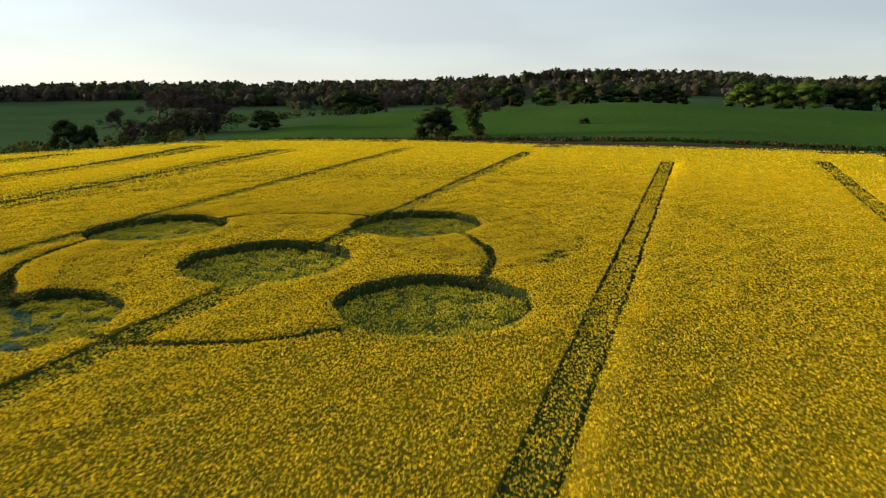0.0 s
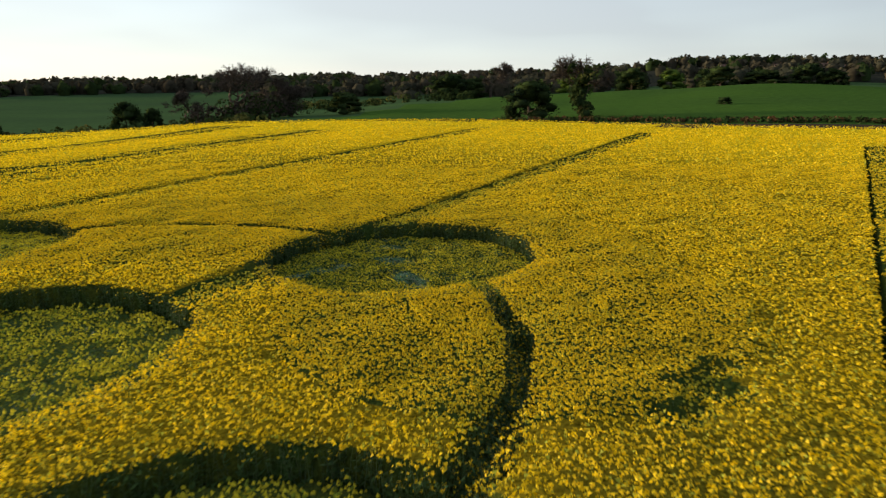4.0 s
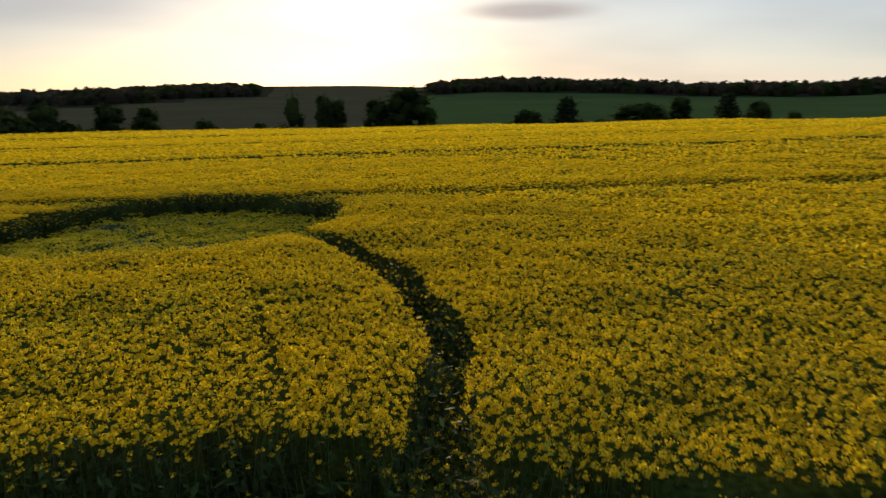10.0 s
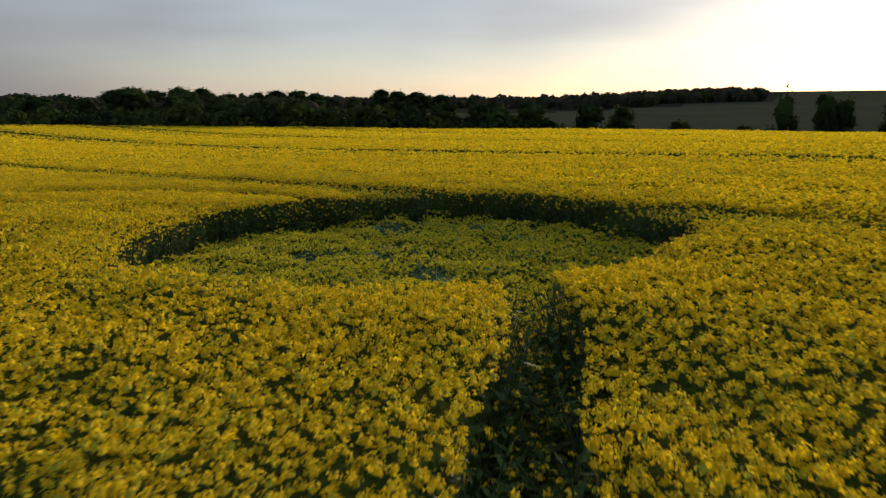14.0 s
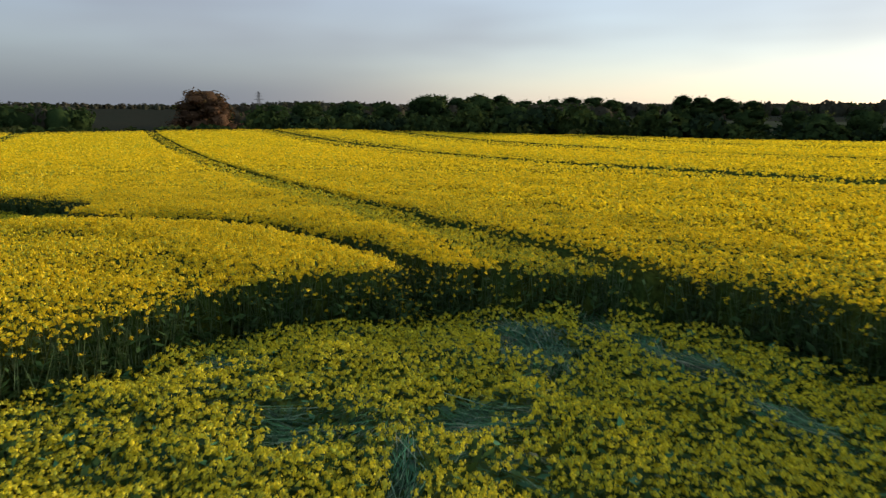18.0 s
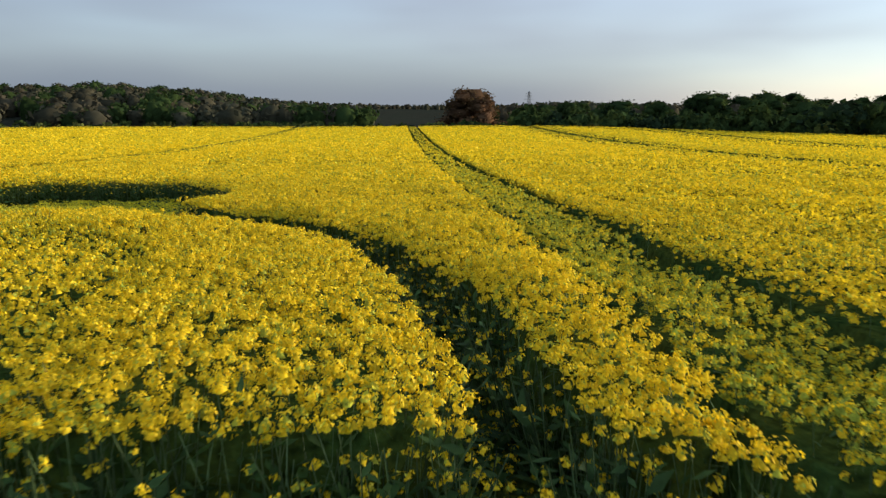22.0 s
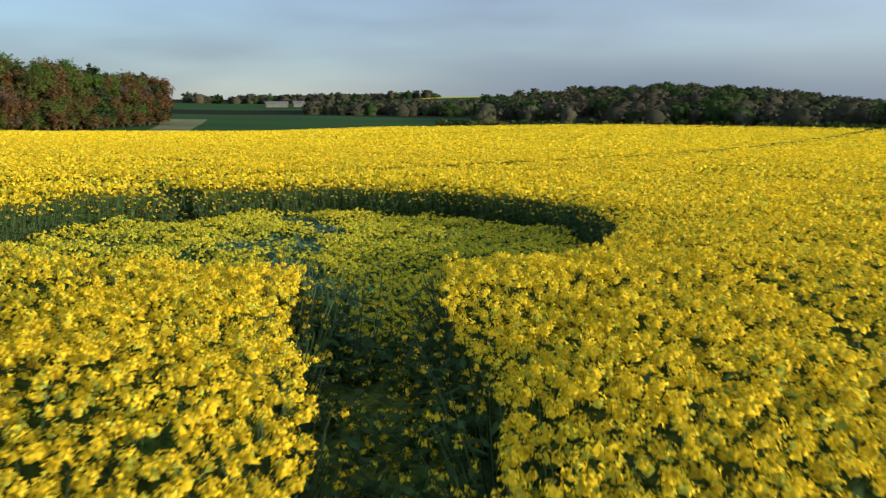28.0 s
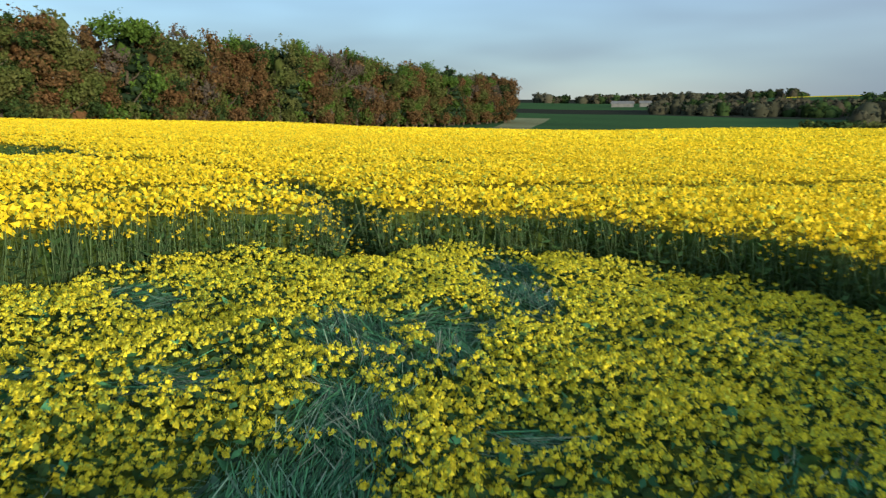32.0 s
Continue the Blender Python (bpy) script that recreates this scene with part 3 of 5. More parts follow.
def domes(name, rng, P, size, sides, droop=1.0):
    """Flower heads as small uneven domes: a tip and a ragged rim."""
    n = len(P)
    a = np.arange(sides) * 2 * math.pi / sides + rng.uniform(0, 6.28, (n, 1)) + rng.uniform(-0.3, 0.3, (n, sides))
    r = size[:, None] * rng.uniform(0.75, 1.2, (n, sides))
    tip = P + np.concatenate([rng.normal(size=(n, 2)) * 0.25, np.full((n, 1), 0.75)], 1) * size[:, None]
    rim = np.stack([P[:, :1] + r * np.cos(a), P[:, 1:2] + r * np.sin(a), P[:, 2:] + size[:, None] * rng.uniform(-1.5, -0.3, (n, sides)) * droop], -1)
    V = np.concatenate([tip[:, None], rim], 1).reshape(-1, 3)
    k = np.arange(sides)
    F = np.stack([np.zeros(sides, int), 1 + k, 1 + (k + 1) % sides], -1)[None] + (np.arange(n) * (sides + 1))[:, None, None]
    return V, F.reshape(-1, 3)


def build_flowers():
    rng = np.random.default_rng(11)
    zones = [  # name, from, to, spacing, head radius, core sides, florets, floret reach
        ("nearest_flowers", 0, 3.4, 0.088, 0.058, 4, 24, 0.0140),
        ("low_flowers", 0, 3.4, 0.088, 0.054, 4, 14, 0.0160),
        ("near_flowers", 3.4, 8.0, 0.090, 0.054, 3, 7, 0.0215),
        ("middle_flowers", 8.0, 22, 0.125, 0.060, 0, 3, 0.046),
        ("open_flowers", 22, 62, 0.152, 0.062, 0, 3, 0.049),
        ("far_flowers", 22, 62, 0.29, 0.08, 0, 2, 0.080),
        ("distant_flowers", 62, 190, 0.40, 0.07, 0, 1, 0.105)]
    for name, d0, d1, step, rad, core, count, floret in zones:
        reach = d1 + 20
        x, y = spread(rng, step, max(-165, -16 - reach), min(100, -14 + reach), max(-100, 57 - reach), min(165, 57 + reach))
        d = fine_distance(x, y)
        d = d + rng.uniform(-0.12, 0.12, d.size) * d0
        ok = (d >= d0) & (d < d1)
        x, y = x[ok], y[ok]
        open_side = looked_down_on(x, y)
        ok = in_field(x, y) & (open_side if name == "open_flowers" else (~open_side if name == "far_flowers" else True))
        if d1 == 3.4:  # the last, lowest stretch gets whole clusters of single flowers
            last = fine_distance(x, y, FINE_LINE[4:]) < 3.2
            ok &= last if name == "nearest_flowers" else ~last
        x, y = x[ok], y[ok]
        h, bloom = stand(x, y)
        ok = (h > 0) & (rng.random(x.size) < np.where(bloom < 0.05, 0.12 + 4 * bloom, 0.35 + 0.65 * bloom) * (1 - 2.2 * (1 - shoulder(x, y))))
        x, y, h, bloom = x[ok], y[ok], h[ok], bloom[ok]
        low = np.abs(rng.normal(size=x.size)) * (0.13 if d0 < 20 else 0.06) * (1 - 8.5 * (1 - shoulder(x, y)))
        z = ground_z(x, y) + (crop_lift(x, y) - low) * h - rad * 0.4 + rng.normal(size=x.size) * 0.03
        size = rad * rng.uniform(0.65, 1.25, x.size)
        P = np.stack([x, y, z], -1)
        green = np.clip(0.80 - bloom * 0.75, 0.03, 0.8) * (1.0 if d0 < 20 else 0.6)
        crop_part(name, heads(name, rng, P, size, count, floret, green + 0.05, core, 1.1 if d0 < 3 else (0.8 if d0 < 20 else 0.5)), "round heads of small yellow flowers")
        if d0 < 20:  # leaves and stalks below the heads
            ok = rng.random(x.size) < (0.35 if d0 < 3 else (0.22 if d0 < 8 else 0.08))
            L = np.stack([x, y, z - rng.uniform(0.12, 0.5, x.size) * h], -1)[ok] + rng.normal(size=(ok.sum(), 3)) * (0.06, 0.06, 0)
            up = np.tile((0.0, 0.0, 1.0), (len(L), 1))
            a, b = turn_frames(rng, len(L), up, 0.9)
            s = rng.uniform(0.5, 1.2, (len(L), 1))
            crop_part("leaves", blades("leaves", L, a * 0.030 * s, b * 0.085 * s, [M_LEAF]))
            if d0 >= 8:
                continue
            T = np.stack([x, y, z - 0.20], -1)[ok]
            a, _ = turn_frames(rng, len(T), up, 0.3)
            lean = np.concatenate([rng.normal(size=(len(T), 2)) * 0.03, np.full((len(T), 1), 0.20)], 1)
            a[:, 2] = 0
            crop_part("stalks", cards("stalks", T, a * 0.004, lean, [M_STEM]))


build_flowers()


def edge_places(rng):
    """Places just inside the standing crop along the cut edges: x, y and the way out to the opening."""
    xs, ys, nx, ny = [], [], [], []
    for k, (cx, cy, cr) in enumerate(CIRCLES):
        n = int(2 * math.pi * cr * (62 if k in (2, 3) else (42 if k == 1 else 26)))
        a = rng.uniform(0, 2 * math.pi, n)
        r = circle_edge(k, a) + np.abs(rng.normal(size=n)) * 0.20 + 0.02
        xs.append(cx + r * np.cos(a)), ys.append(cy + r * np.sin(a)), nx.append(-np.cos(a)), ny.append(-np.sin(a))
    for side in (-1, 1):
        n = int(2 * math.pi * RING_R * 34)
        a = rng.uniform(0, 2 * math.pi, n)
        r = ring_radius(RING_X + np.cos(a), RING_Y + np.sin(a)) + side * (path_half(RING_X + np.cos(a), RING_Y + np.sin(a)) + 0.03 + np.abs(rng.normal(size=n)) * 0.18)
        xs.append(RING_X + r * np.cos(a)), ys.append(RING_Y + r * np.sin(a)), nx.append(-side * np.cos(a)), ny.append(-side * np.sin(a))
    x, y, nx, ny = (np.concatenate(q) for q in (xs, ys, nx, ny))
    h, _ = stand(x, y)
    ok = h > 0.6
    on_path = np.abs(np.hypot(x - RING_X, y - RING_Y) - ring_radius(x, y)) < path_half(x, y) + 1.0
    # a few left standing at the side of the mouth where the path runs into the last circle
    f, n = rng.random(130), 130
    mx, my = -27.3 - 1.2 * f + rng.normal(size=n) * 0.2, 44.45 + 0.75 * f + rng.normal(size=n) * 0.16
    ends = ((x, mx), (y, my), (nx, np.full(n, 0.4)), (ny, np.full(n, -0.9)), (on_path, np.full(n, True)))
    return [np.concatenate([q[ok], more]) for q, more in ends]


def build_edges():
    rng = np.random.default_rng(5)
    x, y, nx, ny, on_path = edge_places(rng)
    n = len(x)
    z0 = ground_z(x, y)
    tall = crop_lift(x, y) * (rng.uniform(0.76, 1.02, n) - on_path * rng.uniform(0, 0.22, n))
    out = rng.normal(-0.03, 0.11, n) + on_path * np.abs(rng.normal(size=n)) * 0.16
    foot = np.stack([x, y, z0], -1)
    head = foot + np.stack([nx * out + rng.normal(size=n) * 0.19, ny * out + rng.normal(size=n) * 0.19, tall], -1)
    mid = (foot + head) / 2 - np.stack([nx, ny, 0 * nx], -1) * 0.03
    side = np.stack([-ny, nx, 0 * nx], -1) * 0.0048
    C = np.concatenate([(foot + mid) / 2, (mid + head) / 2])
    U = np.concatenate([(mid - foot) / 2, (head - mid) / 2])
    S = np.concatenate([side * 1.3, side])
    side2 = np.stack([nx, ny, 0 * nx], -1) * 0.0048
    C, U, S = np.concatenate([C, (foot + head) / 2]), np.concatenate([U, (head - foot) / 2]), np.concatenate([S, side2])
    crop_part("edge_stems", cards("edge_stems", C, S, U, [M_STEM]), "upright pale green stems along the cut edge")
    # leaves: long and drooping low down, small and clasping higher up
    k = 6
    f = np.tile(np.linspace(0.12, 0.86, k), n) + rng.uniform(-0.08, 0.08, n * k)
    base = np.repeat(foot, k, 0) + np.repeat(head - foot, k, 0) * f[:, None]
    a = rng.uniform(0, 2 * math.pi, n * k)
    ln = (0.125 - 0.07 * f) * rng.uniform(0.6, 1.3, n * k)
    way = np.stack([np.cos(a), np.sin(a), rng.uniform(-0.5, 0.8, n * k)], -1) * ln[:, None]
    wide = np.stack([-np.sin(a), np.cos(a), rng.normal(size=n * k) * 0.4], -1) * (ln * 0.32)[:, None]
    crop_part("edge_leaves", blades("edge_leaves", base + way, wide * 1.25, way * 1.1, [M_LEAF]), "grey-green leaves along the cut edge")
    ok = rng.random(n) < np.where(on_path, 0.85, 0.5)
    f = 1 - np.abs(rng.normal(size=ok.sum())) * np.where(on_path[ok], 0.16, 0.09)
    P = foot[ok] + (head - foot)[ok] * f[:, None] + rng.normal(size=(ok.sum(), 3)) * (0.07, 0.07, 0.02)
    crop_part("edge_flowers", heads("edge_flowers", rng, P, rng.uniform(0.034, 0.055, ok.sum()), 8, 0.0155, np.full(ok.sum(), 0.2), 3), "sparse flower heads leaning over the edge")
    # the trodden path: a mat of leaves with trampled plants on it
    na, nw = 720, 9
    aa = np.arange(na) * 2 * math.pi / na
    A, W = np.meshgrid(aa, np.linspace(-1.5, 1.5, nw), indexing="ij")
    RR = ring_radius(RING_X + np.cos(A), RING_Y + np.sin(A)) + W * path_half(RING_X + np.cos(A), RING_Y + np.sin(A))
    X, Y = RING_X + RR * np.cos(A), RING_Y + RR * np.sin(A)
    Z = ground_z(X, Y) + 0.13 + 0.05 * wave(X, Y, 0.8, 33)
    i = np.arange(na * nw).reshape(na, nw)
    j = np.roll(i, -1, 0)
    F = np.stack([i[:, :-1], j[:, :-1], j[:, 1:], i[:, 1:]], -1).reshape(-1, 4)
    F = F[~in_circles(X, Y, -0.5).ravel()[F].any(1)]
    crop_part("path_mat", mesh_from("path_mat", np.stack([X, Y, Z], -1).reshape(-1, 3), F, [M_LAIDMAT], None, True), "trodden dark green leaves on the path")
    m = 9500
    a = rng.uniform(0, 2 * math.pi, m)
    r = ring_radius(RING_X + np.cos(a), RING_Y + np.sin(a)) + rng.uniform(-1.1, 1.1, m) * path_half(RING_X + np.cos(a), RING_Y + np.sin(a))
    px, py = RING_X + r * np.cos(a), RING_Y + r * np.sin(a)
    ok = ~in_circles(px, py)
    px, py, a = px[ok], py[ok], a[ok]
    P = np.stack([px, py, ground_z(px, py) + 0.15 + 0.5 * rng.random(px.size) ** 2], -1)
    crop_part("path_flowers", heads("path_flowers", rng, P, rng.uniform(0.03, 0.05, px.size), 8, 0.018, np.full(px.size, 0.5), 0), "trampled flowers on the path")
    P2 = np.repeat(P, 3, 0) + rng.normal(size=(px.size * 3, 3)) * (0.12, 0.12, 0.04) - (0, 0, 0.08)
    u, v = turn_frames(rng, len(P2), np.tile((0.0, 0.0, 1.0), (len(P2), 1)), 0.5)
    crop_part("path_leaves", blades("path_leaves", P2, u * 0.035, v * 0.085, [M_LEAF]), "trampled leaves on the path")


build_edges()


# ---- the laid circles ----
# bare swathes in the laid circles, where the stems show: place, reach along and across, heading
NORTH_SWATHES = [(-1.8, 63.8, 1.78, 0.61, 121), (-3.2, 66.9, 1.07, 0.73, 175), (-5, 71.2, 0.73, 0.68, 10), (-4, 69.3, 0.93, 0.63, 12), (-5.8, 65.2, 1.3, 0.4, 40), (-7, 63.9, 0.9, 0.4, 60)]
WEST_SWATHES = [(-24.8, 65.8, 0.97, 0.51, 39), (-30.2, 62.4, 1.72, 0.56, 50), (-25.9, 62.2, 0.4, 0.59, 145), (-27.5, 63.7, 0.7, 0.64, 132), (-25.9, 64.2, 0.82, 0.19, 50), (-30.7, 61.5, 0.77, 0.49, 73),
                (-30.2, 62.7, 0.52, 0.31, 145), (-31.5, 62.8, 0.46, 0.47, 76), (-27.7, 58.2, 0.74, 0.46, 145), (-26.5, 59.6, 0.43, 0.39, 169), (-32.2, 62.2, 0.9, 0.35, 30),
                (-31.5, 63.6, 0.7, 0.35, 60), (-30.8, 64.6, 0.9, 0.42, 70), (-29.9, 66.3, 0.8, 0.38, 60)]
SOUTH_SWATHES = [(-26.9, 42.7, 1.0, 0.42, 135), (-27.6, 43.8, 0.8, 0.36, 130), (-23, 36.4, 2.53, 0.61, 139), (-23.8, 40, 1.35, 0.62, 160), (-25.5, 41.4, 0.99, 0.52, 149), (-24, 38.8, 0.62, 0.88, 75), (-24.8, 39.4, 0.81, 0.33, 136), (-26.7, 40.5, 0.37, 0.32, 58),
                 (-23.8, 42, 0.57, 0.5, 59), (-27, 36.3, 0.55, 0.38, 63), (-20.8, 41.2, 0.53, 0.91, 85), (-26.2, 42.4, 1.1, 0.7, 130), (-22.6, 43.2, 0.6, 0.4, 60)]
SWATHES = NORTH_SWATHES + WEST_SWATHES + SOUTH_SWATHES


def swathe(x, y):
    """How far a place lies inside one of the bare swathes, and that swathe's heading."""
    best, way = np.zeros(np.shape(x)), np.zeros(np.shape(x))
    for sx, sy, sl, sw, sh in SWATHES:
        c, s = math.cos(radians(sh)), math.sin(radians(sh))
        u, v = (x - sx) * c + (y - sy) * s, -(x - sx) * s + (y - sy) * c
        q = np.clip(2.2 * (1.12 - np.hypot(u / sl, v / sw) - 0.16 * wave(x, y, 0.8, 55)), 0, 1)
        way = np.where(q > best, radians(sh), way)
        best = np.maximum(best, q)
    return best, way


def laid_circle(k, cx, cy, cr, fine):
    rng = np.random.default_rng(40 + k)
    thing = tagged(new("laid_crop_circle"), "circle of flattened rapeseed with blue-green stem swathes among yellow flowers" if k > 1 and fine else "circle of flattened dark green rapeseed mottled with yellow-green flowers", "crop circle", "laid circles")
    thing.location = (cx, cy, gz(cx, cy))
    inv = Matrix.Translation(-thing.location)

    def add(name, me, label=""):
        ob = part(name, me, thing, label)
        ob.matrix_parent_inverse = inv
        tagged(ob, kind="stuff")

    def mat_top(x, y):
        near_path = np.clip(1.6 - np.abs(np.hypot(x - RING_X, y - RING_Y) - ring_radius(x, y)) / 0.9, 0, 1) * np.clip(1.2 - (cr - np.hypot(x - cx, y - cy)) / 1.3, 0, 1)
        return ground_z(x, y) + (0.40 if k == 3 else (0.36 if fine else 0.32)) - 0.18 * near_path + 0.07 * wave(x, y, 2.2, 60 + k) + 0.05 * wave(x, y, 0.9, 70 + k)

    def flower_share(x, y):
        bloom = np.clip(((0.93 if k > 1 else 0.80) if fine else 0.64) + (0.45 if fine else 0.7) * (0.65 * wave(x, y, 3.0, 90 + k) + 0.5 * wave(x, y, 1.1, 95 + k)) + (0.42 * wave(x, y, 0.42, 97 + k) if k > 1 and fine else 0), 0.06, 0.98)
        return bloom * (1 - 0.97 * swathe(x, y)[0])

    # the mat itself
    nr, na = 26, 96
    aa = np.arange(na) * 2 * math.pi / na
    rr = np.outer(np.linspace(0.0, 1.0, nr), circle_edge(k, aa) + 0.15)
    X, Y = cx + rr * np.cos(aa), cy + rr * np.sin(aa)
    Z = mat_top(X, Y) - 0.06
    i = np.arange(nr * na).reshape(nr, na)
    F = np.stack([i[:-1], i[1:], np.roll(i[1:], -1, 1), np.roll(i[:-1], -1, 1)], -1).reshape(-1, 4)
    add("laid_mat", mesh_from("laid_mat", np.stack([X, Y, Z], -1).reshape(-1, 3), F, [M_LAIDMAT], None, True), "matted dark green laid crop")
    # swept stems, turning round the middle
    n = int(math.pi * cr * cr * (620 if fine else 40))
    a = rng.uniform(0, 2 * math.pi, n)
    r = circle_edge(k, a) * np.sqrt(rng.random(n))
    x, y = cx + r * np.cos(a), cy + r * np.sin(a)
    bare = flower_share(x, y) < rng.uniform(0.05, 0.6, n)  # where few flowers have risen
    x, y, a, n = x[bare], y[bare], a[bare], int(bare.sum())
    swirl = a + math.pi / 2 + 0.35 * wave(x, y, 3.5, 80 + k) + 0.4
    inside, along = swathe(x, y)
    swirl = np.where(inside > 0.2, along + 0.5 * wave(x, y, 1.2, 57), swirl) + rng.normal(size=n) * 0.24
    half = rng.uniform(0.10, 0.30, n) * np.where(inside > 0.2, 1.7, 1.0)
    rise = rng.normal(size=n) * 0.12
    way = np.stack([np.cos(swirl) * half, np.sin(swirl) * half, rise * half], -1)
    wide = np.stack([-np.sin(swirl), np.cos(swirl), rng.normal(size=n) * 0.3], -1) * rng.uniform(0.0018, 0.0050, (n, 1)) * (1 if fine else 2.2)
    C = np.stack([x, y, mat_top(x, y) + rng.uniform(-0.03, 0.09, n)], -1)
    add("laid_straw", cards("laid_straw", C, wide, way, [M_LAID if fine else M_LEAF, M_PALE], (rng.random(n) < (0.20 if fine else 0.0)).astype(int)), "blue-green stems swept flat round the circle")
    m = int(math.pi * cr * cr * (190 if fine else 40))
    a = rng.uniform(0, 2 * math.pi, m)
    r = circle_edge(k, a) * np.sqrt(rng.random(m))
    x, y = cx + r * np.cos(a), cy + r * np.sin(a)
    C = np.stack([x, y, mat_top(x, y) + rng.uniform(-0.04, 0.16, m) * (1 - 0.7 * swathe(x, y)[0])], -1)
    u, v = turn_frames(rng, m, np.tile((0.0, 0.0, 1.0), (m, 1)), 0.6)
    s = rng.uniform(0.5, 1.2, (m, 1))
    add("laid_foliage", blades("laid_foliage", C, u * 0.040 * s, v * 0.085 * s, [M_LEAF, M_LAID if k > 1 and fine else M_LEAF, M_TURNED], np.where(rng.random(m) < 0.55 * swathe(x, y)[0], 2, (rng.random(m) < 0.2).astype(int))), "broad bruised leaves")
    # flowers that have turned up again, in patches
    x, y = spread(rng, (0.065 if k > 1 else 0.074) if fine else 0.105, cx - cr - 0.7, cx + cr + 0.7, cy - cr - 0.7, cy + cr + 0.7)
    ok = np.hypot(x - cx, y - cy) < circle_edge(k, np.arctan2(y - cy, x - cx)) - 0.05
    ok &= rng.random(x.size) < flower_share(x, y)
    x, y = x[ok], y[ok]
    P = np.stack([x, y, mat_top(x, y) + rng.uniform(0.04, 0.26, x.size)], -1)
    size = rng.uniform(0.034, 0.060, x.size) * (1 if fine else 1.15)
    add("laid_bloom", heads("laid_bloom", rng, P, size, (9 if k > 1 else 5) if fine else 0, 0.0152 if k > 1 else 0.0185, np.full(x.size, 0.30 if k > 1 and fine else 0.38), 4, 0.7, (M_YOUNG, M_BUD if k > 1 and fine else M_SHOOT)), "yellow flower heads turned up from the laid stems")


for k, (cx, cy, cr) in enumerate(CIRCLES):
    laid_circle(k, cx, cy, cr, k in (1, 2, 3))


# ---- trees ----
def tube(bm, a, b, ra, rb, sides=6):
    a, b = Vector(a), Vector(b)
    q = (b - a).to_track_quat("Z", "Y")
    rows = []
    for c, r in ((a, ra), (b, rb)):
        rows.append([bm.verts.new(c + q @ Vector((r * math.cos(2 * math.pi * i / sides), r * math.sin(2 * math.pi * i / sides), 0))) for i in range(sides)])
    for i in range(sides):
        bm.faces.new((rows[0][i], rows[0][(i + 1) % sides], rows[1][(i + 1) % sides], rows[1][i]))
    return b


def bm_mesh(name, bm, material):
    me = bpy.data.meshes.new(name)
    bm.to_mesh(me)
    bm.free()
    me.materials.append(material)
    return me


def trunk_mesh(rng, height, radius, limbs=7, low=0.3):
    """A tapered, slightly bent trunk of unit tree with limbs; returns the mesh and the limb tips."""
    bm = bmesh.new()
    p, tips = Vector((0, 0, -0.4)), []
    bend = Vector((rng.normal() * 0.05, rng.normal() * 0.05, 0))
    steps = 6
    pts = [p]
    for i in range(steps):
        q = p + Vector((bend.x * height / steps, bend.y * height / steps, height * 0.8 / steps)) + Vector((rng.normal(), rng.normal(), 0)) * radius * 0.25
        tube(bm, p, q, radius * (1 - i / steps * 0.75), radius * (1 - (i + 1) / steps * 0.75), 7)
        p = q
        pts.append(p)
    for i in range(limbs):
        f = low + (0.95 - low) * i / max(1, limbs - 1)
        k = min(int(f * steps), steps - 1)
        base = pts[k].lerp(pts[k + 1], f * steps - k)
        a = i * 2.4 + rng.uniform(-0.4, 0.4)
        ln = height * rng.uniform(0.22, 0.38) * (1.15 - f * 0.6)
        mid = base + Vector((math.cos(a), math.sin(a), 0.55)) * ln * 0.55
        end = mid + Vector((math.cos(a + 0.3), math.sin(a + 0.3), 0.9)) * ln * 0.45
        tube(bm, base, mid, radius * 0.35 * (1.1 - f * 0.5), radius * 0.2, 5)
        tube(bm, mid, end, radius * 0.2, radius * 0.07, 4)
        tips += [mid, end]
    tips.append(pts[-1])
    return bm, tips


